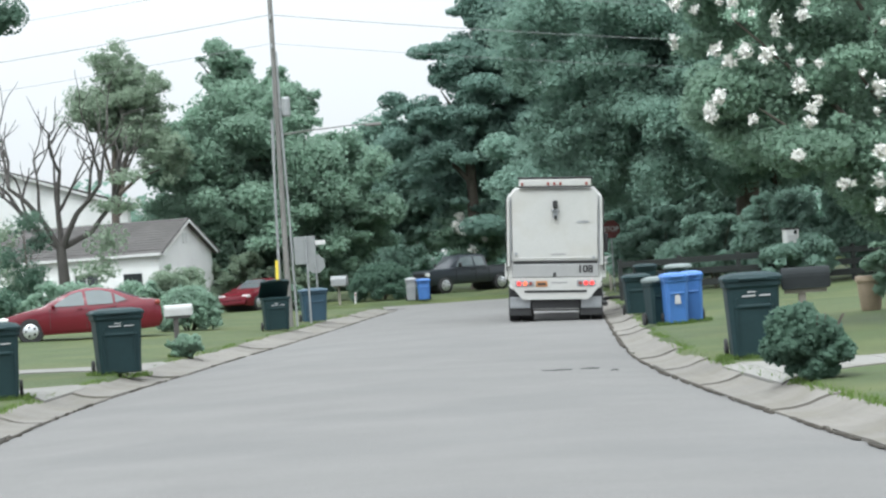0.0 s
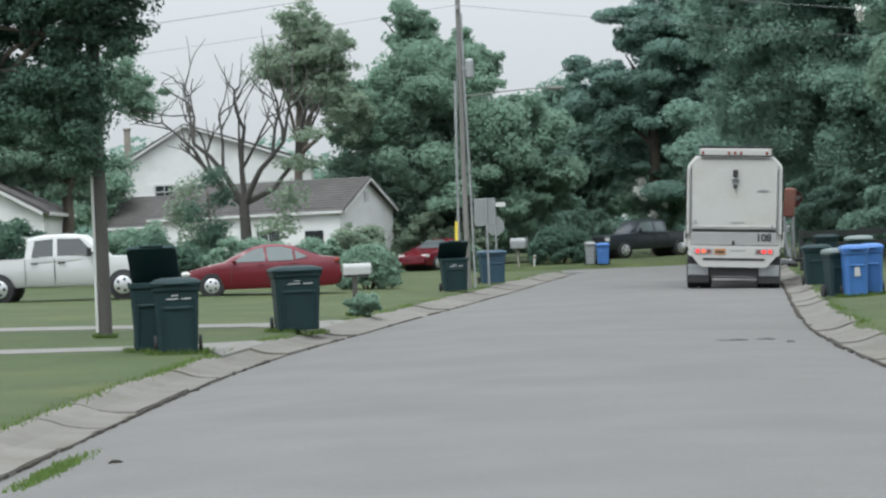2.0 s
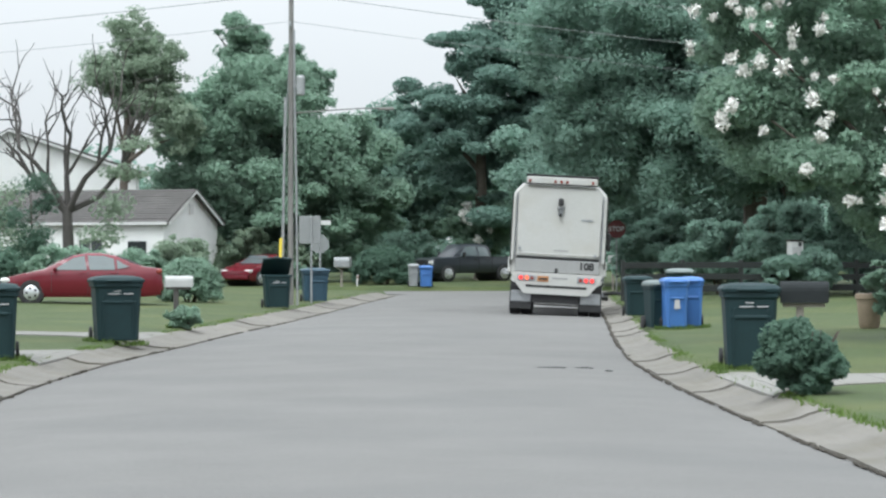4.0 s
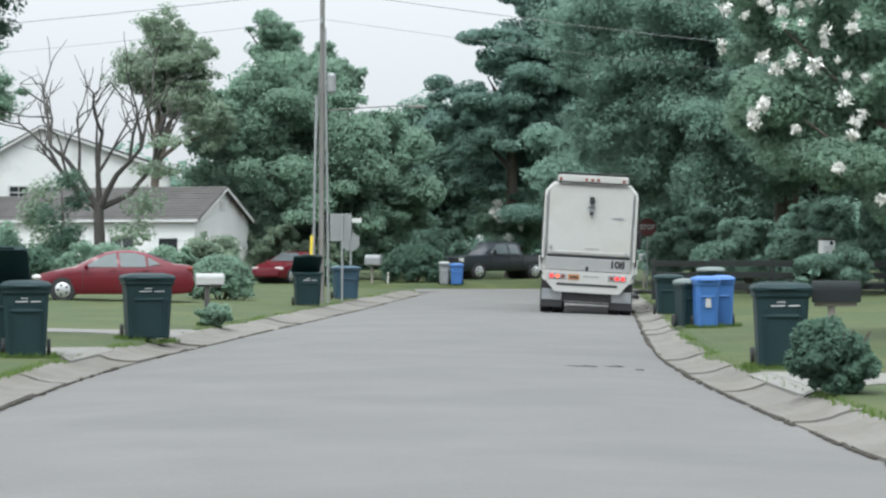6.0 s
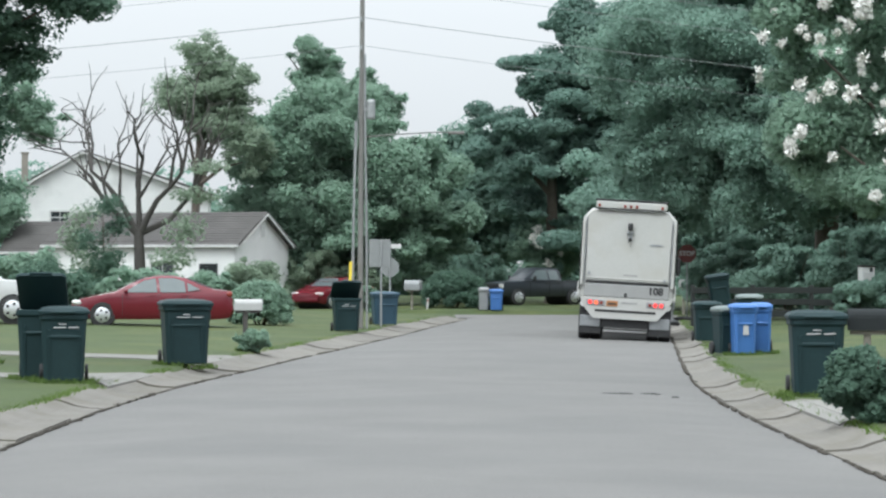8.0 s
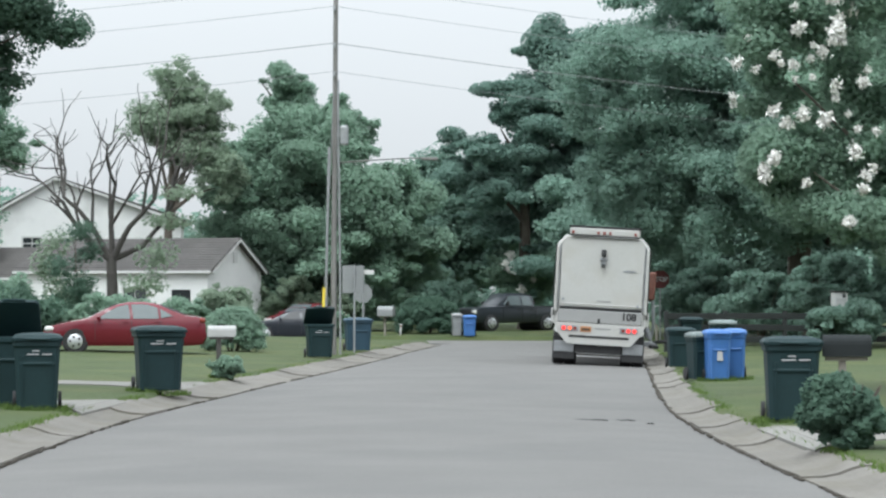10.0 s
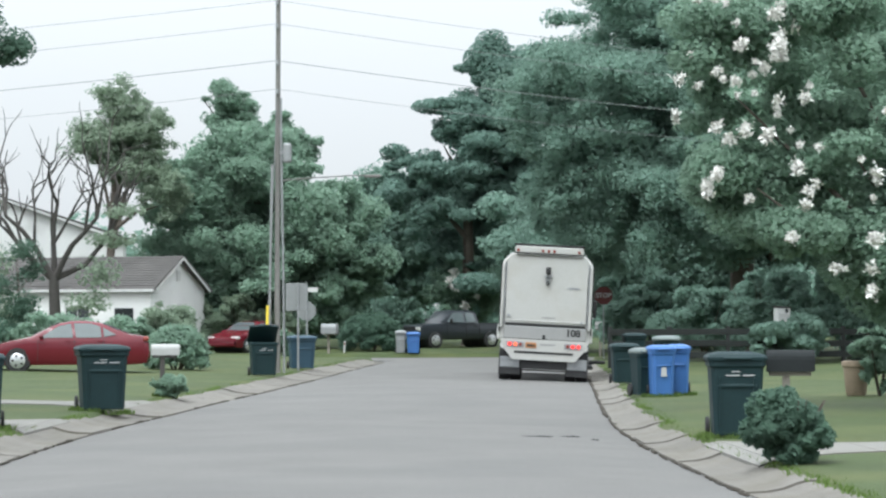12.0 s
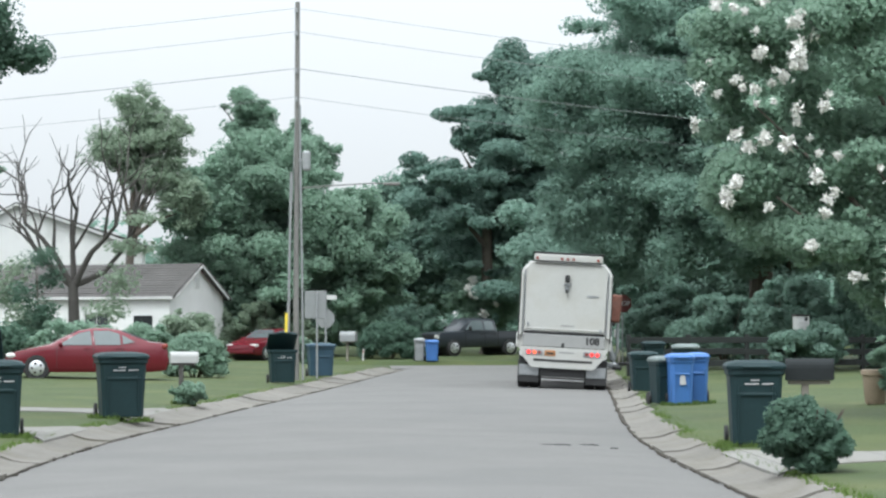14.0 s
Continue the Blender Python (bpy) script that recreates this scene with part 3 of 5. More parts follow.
def wheels(t, half, ys, r, rim_mat):
    for y in ys:
        for s in (-1, 1):
            wh = part("wheel", Shape().wheel((s * (half - 0.11), y, r), r, 0.22, 22), BLACK, t, smooth=True)
            rim = Shape().wheel((s * (half - 0.05), y, r), r * 0.66, 0.14, 18)
            part("rim", rim, rim_mat, wh, "bright alloy rim", smooth=True)
            for k in range(5):
                a = 2 * math.pi * k / 5
                part("spoke_gap", Shape().box((s * (half + 0.022), y + math.cos(a + 0.6) * r * 0.42, r + math.sin(a + 0.6) * r * 0.42), (0.012, r * 0.2, r * 0.2)), BLACK, wh)
        part("wheel_arch", Shape().wheel((0, y, r + 0.01), r * 1.16, half * 2 - 0.012, 22), BLACK, t)


def sedan(m, paint, label, name="sedan", glass=None):
    """Nose towards -y."""
    t = thing(name, m, label, "car")
    prof = [(-2.28, 0.40, 0.52), (-2.24, 0.28, 0.68), (-2.0, 0.22, 0.78), (-1.6, 0.20, 0.88), (-1.25, 0.20, 0.95), (-1.02, 0.20, 1.0), (-0.55, 0.20, 1.25), (-0.22, 0.20, 1.38), (0.15, 0.20, 1.445), (0.55, 0.20, 1.45), (0.95, 0.20, 1.39), (1.40, 0.20, 1.20), (1.78, 0.20, 1.06), (2.08, 0.22, 1.03), (2.24, 0.26, 0.99), (2.29, 0.40, 0.80)]
    part("body", car_shell(prof, 0.88, 0.60, 0.93), paint, t, smooth=True)
    g = glass or GLASS
    for s in (-1, 1):
        for name2, pts in (("front_window", [(-0.78, 0.97), (-0.22, 1.30), (0.10, 1.37), (0.16, 0.97)]), ("rear_window", [(0.25, 0.97), (0.19, 1.37), (0.62, 1.37), (0.92, 1.28), (0.96, 0.97)]), ("quarter_window", [(1.03, 0.99), (1.00, 1.25), (1.36, 1.05)])):
            def out(z):
                return s * (0.862 - (z - 0.93) / 0.5 * 0.235 + 0.012)
            v = [(out(z), y, z) for y, z in pts] + [(out(z) - s * 0.04, y, z) for y, z in pts]
            n = len(pts)
            f = [tuple(range(n)), tuple(range(2 * n - 1, n - 1, -1))] + [(k, (k + 1) % n, n + (k + 1) % n, n + k) for k in range(n)]
            part(name2, Shape().add(v, f), g, t)
        part("head_lamp", Shape().box((s * 0.66, -2.10, 0.68), (0.36, 0.28, 0.13), bevel=0.04), LENS, t)
        part("tail_lamp", Shape().box((s * 0.70, 2.20, 0.92), (0.30, 0.16, 0.15), bevel=0.04), DIM_LAMP, t)
        part("wing_mirror", Shape().box((s * 0.97, -0.72, 1.0), (0.18, 0.11, 0.13), bevel=0.04), paint, t)
        for y in (0.02, 0.92):
            part("door_handle", Shape().box((s * 0.885, y, 0.87), (0.02, 0.16, 0.03)), paint, t)
        for y, z, h in ((-0.82, 0.62, 0.6), (0.20, 0.62, 0.62), (1.02, 0.72, 0.42)):
            part("door_seam", Shape().box((s * 0.876, y, z), (0.012, 0.012, h)), BLACK, t)
    part("windscreen", Shape().add([(-0.62, -0.98, 1.04), (0.62, -0.98, 1.04), (0.52, -0.24, 1.40), (-0.52, -0.24, 1.40), (-0.62, -0.96, 0.98), (0.62, -0.96, 0.98), (0.52, -0.22, 1.34), (-0.52, -0.22, 1.34)], [(0, 1, 2, 3), (7, 6, 5, 4), (0, 4, 5, 1), (1, 5, 6, 2), (2, 6, 7, 3), (3, 7, 4, 0)]), GLASS_PALE, t)
    part("rear_screen", Shape().add([(-0.55, 1.02, 1.385), (0.55, 1.02, 1.385), (0.62, 1.70, 1.105), (-0.62, 1.70, 1.105), (-0.55, 1.0, 1.33), (0.55, 1.0, 1.33), (0.62, 1.68, 1.06), (-0.62, 1.68, 1.06)], [(0, 1, 2, 3), (7, 6, 5, 4), (0, 4, 5, 1), (1, 5, 6, 2), (2, 6, 7, 3), (3, 7, 4, 0)]), GLASS_PALE, t)
    part("front_bumper", Shape().box((0, -2.24, 0.40), (1.5, 0.12, 0.22), bevel=0.05), paint, t)
    part("rear_bumper", Shape().box((0, 2.26, 0.48), (1.5, 0.12, 0.26), bevel=0.05), paint, t)
    wheels(t, 0.88, (-1.38, 1.32), 0.325, CHROME)
    return t


def pickup(m, paint, label, glass=None):
    """Nose towards -y, with an open bed behind the cab."""
    t = thing("pickup_truck", m, label, "pickup truck")
    part("body", car_shell([(-2.78, 0.55, 0.85), (-2.74, 0.45, 1.08), (-2.4, 0.42, 1.16), (-1.35, 0.40, 1.22), (-1.2, 0.40, 1.24), (2.72, 0.45, 1.24), (2.78, 0.50, 1.15)], 0.98, 0.95, 1.14), paint, t, smooth=True)
    part("cab", car_shell([(-1.30, 1.1, 1.22), (-0.62, 1.1, 1.84), (-0.2, 1.1, 1.89), (0.55, 1.1, 1.88), (0.92, 1.1, 1.80), (1.02, 1.1, 1.22)], 0.95, 0.72, 1.24), paint, t, smooth=True)
    part("bed_liner", Shape().box((0, 1.88, 1.235), (1.7, 1.55, 0.02)), BLACK, t)
    for s in (-1, 1):
        for name2, pts in (("front_window", [(-0.98, 1.28), (-0.56, 1.74), (0.08, 1.76), (0.08, 1.28)]), ("rear_window", [(0.20, 1.28), (0.20, 1.76), (0.72, 1.72), (0.80, 1.28)])):
            out = lambda z: s * (0.925 - (z - 1.24) / 0.5 * 0.185 + 0.012)
            v = [(out(z), y, z) for y, z in pts] + [(out(z) - s * 0.05, y, z) for y, z in pts]
            part(name2, Shape().add(v, [(0, 1, 2, 3), (7, 6, 5, 4), (0, 4, 5, 1), (1, 5, 6, 2), (2, 6, 7, 3), (3, 7, 4, 0)]), glass or GLASS, t)
        part("head_lamp", Shape().box((s * 0.78, -2.70, 0.95), (0.3, 0.14, 0.2), bevel=0.03), LENS, t)
        part("wing_mirror", Shape().box((s * 1.08, -0.85, 1.36), (0.2, 0.12, 0.24), bevel=0.04), BLACK, t)
        for y in (-0.05, 0.72):
            part("door_handle", Shape().box((s * 0.985, y, 1.08), (0.02, 0.2, 0.04)), BLACK, t)
        for y in (-1.05, 0.15, 0.98):
            part("door_seam", Shape().box((s * 0.978, y, 0.85), (0.012, 0.014, 0.74)), BLACK, t)
    part("front_bumper", Shape().box((0, -2.80, 0.58), (1.8, 0.14, 0.24), bevel=0.04), CHROME, t)
    part("rear_bumper", Shape().box((0, 2.82, 0.58), (1.8, 0.14, 0.22), bevel=0.04), CHROME, t)
    part("grille", Shape().box((0, -2.76, 0.92), (1.2, 0.08, 0.22), bevel=0.02), BLACK, t)
    wheels(t, 0.98, (-1.75, 1.75), 0.39, CHROME)
    return t


def place_vehicles():
    sedan(pose(-7.95, 72.0, on_lawn(-7.95, 72) - 0.01, 0, 0, -84), CAR_RED, "dark red sedan parked on a lawn drive", glass=GLASS_PALE)
    sedan(pose(-4.6, 119.0, on_lawn(-4.6, 119), 0, 0, -32), CAR_RED, "dark red sedan parked before the far houses", glass=GLASS_PALE)
    pickup(pose(-13.4, 71.0, on_lawn(-13.4, 71.0), 0, 0, 92), CAR_WHITE, "white pickup truck parked on the grass")
    pickup(pose(5.35, 127.0, on_lawn(5.35, 127), 0, 0, -56), CAR_DARK, "dark pickup truck parked under the far trees", glass=GLASS_PALE)
    return sedan(pose(10, 108.5, 0, 0, 0, -90), CAR_BLACK, "blue-black hatchback driving along the cross street", name="hatchback")


# ---- motion ----
def motions():
    walk(TRUCK, [(t, pose(x, y, 0.0, 0, 3.2, -5)) for t, x, y in ((0, 5.10, 65.6), (1.5, 5.13, 66.2), (2.6, 5.18, 67.0), (5.3, 5.20, 67.1), (9.2, 5.20, 67.2), (11.3, 5.36, 69.0), (14, 5.40, 69.3))])
    walk(ARM, [(t, pose(x, 7.1, z, 0, r, 0)) for t, x, z, r in ((0, 1.05, 1.5, 0), (0.9, 1.05, 1.55, 0), (1.3, 1.50, 1.75, 4), (2.1, 1.48, 1.75, 4), (2.6, 1.3, 1.7, 0), (3.2, 1.10, 1.6, 0), (6.4, 1.1, 1.6, 0), (7.2, 1.15, 1.7, 0), (8.0, 1.15, 1.6, 0), (8.6, 1.10, 1.6, 0), (9.0, 1.48, 1.75, 4), (9.4, 1.50, 1.75, 4), (10.4, 1.2, 1.6, 0), (11.3, 1.05, 1.5, 0), (13.2, 1.05, 1.5, 0), (13.7, 1.32, 1.7, 3), (14, 1.42, 1.75, 4))])
    # the cart swings up over the hopper, empties and comes down again: its middle and its tilt
    swing = ((0, 8.5, 0.78, 0), (2.3, 8.5, 0.78, 0), (2.6, 8.55, 1.05, -5), (2.8, 8.55, 1.5, -12), (3.0, 8.52, 2.06, -25), (3.2, 8.33, 2.58, -45), (3.5, 7.7, 3.25, -90), (3.9, 6.35, 3.22, -128), (5.3, 6.25, 3.15, -132), (6.5, 6.3, 3.2, -130), (6.8, 7.1, 3.48, -122), (7.0, 7.5, 3.46, -112), (7.2, 7.8, 3.25, -80), (7.4, 8.22, 2.92, -50), (7.6, 8.45, 2.42, -30), (7.8, 8.45, 2.0, -20), (8.0, 8.55, 1.3, -8), (8.25, 8.5, 0.78, 0), (14, 8.5, 0.78, 0))
    walk(LIFTED, [(t, pose(x, 74.1, z, 0, r, 0) @ pose(0, 0, -0.52)) for t, x, z, r in swing])
    walk(HATCH, [(t, pose(4.16 + 2.28 + 13.9 * (9.2 - t), 112.0, -0.01, 0, 0, -90)) for t in (0, 7, 9.2, 11.3, 14)])


# ---- plants ----
def leaf_cloud(name, clumps, count, size, mat, parent, seed, label="", stretch=1.0, core=0.0):
    """Many single pointed leaves scattered in clumps, rows of (x, y, z, radius); core: share of large inner leaves that close the crown."""
    rng = np.random.default_rng(seed)
    c = np.array(clumps, float)
    wgt = c[:, 3] ** 2
    k = rng.choice(len(c), count, p=wgt / wgt.sum())
    d = rng.normal(size=(count, 3))
    inner = rng.random(count) < core
    # every clump is an uneven, mostly flattened spray
    shape = np.stack([rng.uniform(0.6, 1.5, len(c)), rng.uniform(0.6, 1.5, len(c)), rng.uniform(0.35, 0.95, len(c))], 1)
    far = np.linalg.norm(d, axis=1)[:, None]
    p = c[k, :3] + d * np.minimum(1, 2.1 / far) * shape[k] * (c[k, 3] * 0.70 * np.where(inner, 0.6, 1.0))[:, None]
    d /= far
    nrm = d * 0.3 + rng.normal(size=(count, 3)) * 0.38 + np.array([0, -0.1, 0.45])
    nrm /= np.linalg.norm(nrm, axis=1)[:, None]
    u = np.cross(nrm, rng.normal(size=(count, 3)))
    u /= np.linalg.norm(u, axis=1)[:, None] + 1e-9
    w = np.cross(nrm, u)
    s = (size * (0.6 + 0.8 * rng.random(count)) * np.where(inner, 2.4, 1.0))[:, None]
    v = np.stack([p - u * s * 0.55 * stretch, p + u * s * 0.3 * stretch + w * s * 0.42, p + u * s * 0.3 * stretch - w * s * 0.42], 1).reshape(-1, 3)
    f = np.arange(3 * count).reshape(-1, 3)
    me = bpy.data.meshes.new(name)
    me.vertices.add(len(v)), me.loops.add(f.size), me.polygons.add(len(f))
    me.vertices.foreach_set("co", v.ravel())
    me.loops.foreach_set("vertex_index", f.ravel())
    me.polygons.foreach_set("loop_start", np.arange(len(f)) * 3)
    me.update(calc_edges=True)
    me.materials.append(mat)
    ob = new(name, me)
    if parent:
        ob.parent = parent
    return tagged(ob, label)


def clumps_in(rng, lumps, n, r):
    """Clump centres near the skin of a few large lumps (x, y, z, rx, rz)."""
    out = []
    L = np.array(lumps, float)
    wgt = L[:, 3] * L[:, 4]
    for _ in range(n):
        x, y, z, rx, rz = L[rng.choice(len(L), p=wgt / wgt.sum())]
        d = rng.normal(size=3)
        d /= np.linalg.norm(d)
        q = 0.2 + 0.88 * rng.random() ** 0.6
        out.append((x + d[0] * rx * q, y + d[1] * rx * q, z + d[2] * rz * q, r * (0.35 + 1.0 * rng.random() ** 1.5) * (1.25 - 0.45 * q)))
    return out


def limbs(s, base, top, r, rng, lumps, n):
    """Trunk with limbs that reach into the lumps."""
    base, top = Vector(base), Vector(top)
    mid = base.lerp(top, 0.5) + Vector((rng.normal() * 0.15, rng.normal() * 0.15, 0))
    s.tube([base - Vector((0, 0, 0.3)), base + Vector((0, 0, 0.3)), mid, top], [r * 1.5, r * 1.1, r * 0.85, r * 0.6], 9)
    for k in range(n):
        x, y, z, rx, rz = lumps[k % len(lumps)]
        a = base.lerp(top, 0.55 + 0.45 * rng.random())
        e = Vector((x, y, z)) + Vector(rng.normal(size=3)) * rx * 0.35
        m = a.lerp(e, 0.5) + Vector((0, 0, 0.1 * (e - a).length))
        s.tube([a, m, e], [r * 0.5, r * 0.3, r * 0.08], 6)


def tree(x, y, h, lumps, count, size, mat, label, seed, r=0.25, clump=0.8, n=90, name="tree", bark=None, trunk_to=None, stretch=1.0, core=0.10, fine=3.6):
    """Lumps are offsets from the foot: (dx, dy, height, radius, half height)."""
    rng = np.random.default_rng(seed)
    z0 = on_lawn(x, y)
    t = thing(name, pose(x, y, z0), label, "tree")
    s = Shape()
    limbs(s, (0, 0, 0), trunk_to or (0, 0, h * 0.6), r, rng, lumps, 9)
    part("trunk", s, bark or BARK, t, smooth=True)
    leaf_cloud("crown", clumps_in(rng, lumps, int(n * 2.4), clump * 0.9), int(count * fine), size * 0.95 / fine ** 0.5, mat, t, seed, stretch=stretch, core=core)
    return t


def bush(x, y, w, h, count, size, mat, label, seed, name="bush", z=None, twigs=True):
    rng = np.random.default_rng(seed)
    t = thing(name, pose(x, y, on_lawn(x, y) if z is None else z), label, "bush")
    lumps = [(rng.normal() * w * 0.12, rng.normal() * w * 0.1, h * 0.5, w * 0.40, h * 0.45) for _ in range(4)]
    s = Shape()
    for k in range(8):
        a = rng.random() * 6.28
        s.tube([(0, 0, -0.05), (math.cos(a) * w * 0.15, math.sin(a) * w * 0.15, h * 0.4), (math.cos(a) * w * 0.35, math.sin(a) * w * 0.35, h * 0.8)], [0.025, 0.018, 0.006], 5)
    part("stem", s, BARK, t)
    leaf_cloud("foliage", clumps_in(rng, lumps, 45, w * 0.13), int(count * 1.6), size, mat, t, seed, stretch=1.2, core=0.06)
    return t


def clipped_hedge(x, y, w, h, count, size, mat, label, seed):
    """A sheared dome of dense small leaves."""
    rng = np.random.default_rng(seed)
    t = thing("hedge", pose(x, y, on_lawn(x, y)), label, "hedge")
    s = Shape()
    for k in range(7):
        a = k * 0.9
        s.tube([(0.1 * math.cos(a), 0.1 * math.sin(a), -0.05), (w * 0.2 * math.cos(a), w * 0.2 * math.sin(a), h * 0.4), (w * 0.36 * math.cos(a), w * 0.36 * math.sin(a), h * 0.72)], [0.035, 0.025, 0.008], 5)
    part("stem", s, BARK, t)
    cl = []
    for _ in range(260):
        a, e = rng.random() * 6.283, rng.random() ** 0.8
        ring = (1 - e ** 2.6) ** 0.42 * (0.80 + 0.2 * rng.random())
        cl.append((math.cos(a) * ring * w * 0.46, math.sin(a) * ring * w * 0.46, 0.10 + e * (h - 0.18), w * 0.055 * (0.7 + 0.7 * rng.random())))
    leaf_cloud("foliage", cl, count, size, mat, t, seed, stretch=1.1, core=0.12)
    return t


def dead_tree(x, y, seed):
    """A half-dead tree: bare forking limbs, with one leafy side."""
    rng = np.random.default_rng(seed)
    t = thing("half_dead_tree", pose(x, y, on_lawn(x, y)), "half-dead tree with bare grey limbs and a few leaves", "tree")
    def grow(s, p, d, length, r, depth):
        pts, rad = [p], [r]
        for k in range(4):
            d = (d + Vector(rng.normal(size=3)) * 0.17 + Vector((0, 0, 0.09))).normalized()
            p = p + d * length / 4
            pts.append(p)
            rad.append(r * (1 - 0.13 * (k + 1)))
        s.tube(pts, rad, 7)
        if depth:
            for _ in range(3 if depth > 1 else 2):
                side = Vector(rng.normal(size=3))
                side = (side - d * side.dot(d)).normalized()
                grow(s, pts[int(rng.integers(2, 5))], (d + side * rng.uniform(0.45, 0.95)).normalized(), length * rng.uniform(0.55, 0.8), r * 0.52, depth - 1)
    for d, l in (((-0.85, 0.1, 0.8), 3.3), ((-0.45, -0.2, 1.2), 3.6), ((0.05, 0.2, 1.2), 3.6), ((0.5, -0.1, 1.0), 3.7), ((0.9, 0.1, 0.75), 3.0)):
        s = Shape()
        grow(s, Vector((0, 0, 2.6 + 0.25 * abs(d[0]))), Vector(d).normalized(), l * 0.8, 0.125, 3)
        part("limb", s, BARK_GREY, t, smooth=True)
    s = Shape()
    s.tube([(0.2, 0, -0.3), (0.15, 0, 0.4), (0.05, 0, 1.6), (0, 0, 3.0)], [0.36, 0.24, 0.2, 0.17], 10)
    part("trunk", s, BARK_GREY, t, smooth=True)
    leaf_cloud("foliage", [(1.6, 0, 3.0, 0.5), (2.0, 0, 4.2, 0.45), (-1.6, -0.4, 1.6, 0.7), (-2.2, -0.4, 2.6, 0.5), (-1.9, -0.3, 3.4, 0.4), (1.2, 0, 2.0, 0.5), (2.4, 0, 5.2, 0.4)], 2600, 0.16, LEAF_PALE, t, seed)
    return t


def crape_myrtle(x, y, lumps, seed, count, flowers, size, label, blossom=0.10):
    rng = np.random.default_rng(seed)
    t = thing("flowering_tree", pose(x, y, on_lawn(x, y)), label, "flowering tree")
    s = Shape()
    for k in range(5):
        a = k * 1.3
        e = lumps[k % len(lumps)]
        s.tube([(math.cos(a) * 0.15, math.sin(a) * 0.15, -0.2), (math.cos(a) * 0.5, math.sin(a) * 0.5, 1.5), (e[0] * 0.6, e[1] * 0.6, e[2] * 0.7), (e[0], e[1], e[2])], [0.09, 0.075, 0.05, 0.015], 7)
    part("stem", s, BARK, t, smooth=True)
    cl = clumps_in(rng, lumps, 110, 0.5)
    leaf_cloud("crown", cl, int(count * 1.6), size, LEAF_MID, t, seed, stretch=1.3, core=0.06)
    for k in range(flowers):
        x0, y0, z0, rx, rz = lumps[int(rng.integers(len(lumps)))]
        d = Vector((rng.normal() * 0.9, -abs(rng.normal()) - 0.5, rng.normal() * 0.8)).normalized()
        q = Vector((x0 + d.x * rx * 1.3, y0 + d.y * rx * 1.6 - 0.25, z0 + d.z * rz * 1.1))
        r = blossom * (0.6 + 0.9 * rng.random())
        b = Shape()
        for _ in range(90):
            p = q + Vector(rng.normal(size=3)) * r * 0.34
            e = [p + Vector(rng.normal(size=3)) * r * 0.27 for _ in range(3)]
            b.add(e, [(0, 1, 2)])
        part("blossom", b, FLOWER, t)
    return t


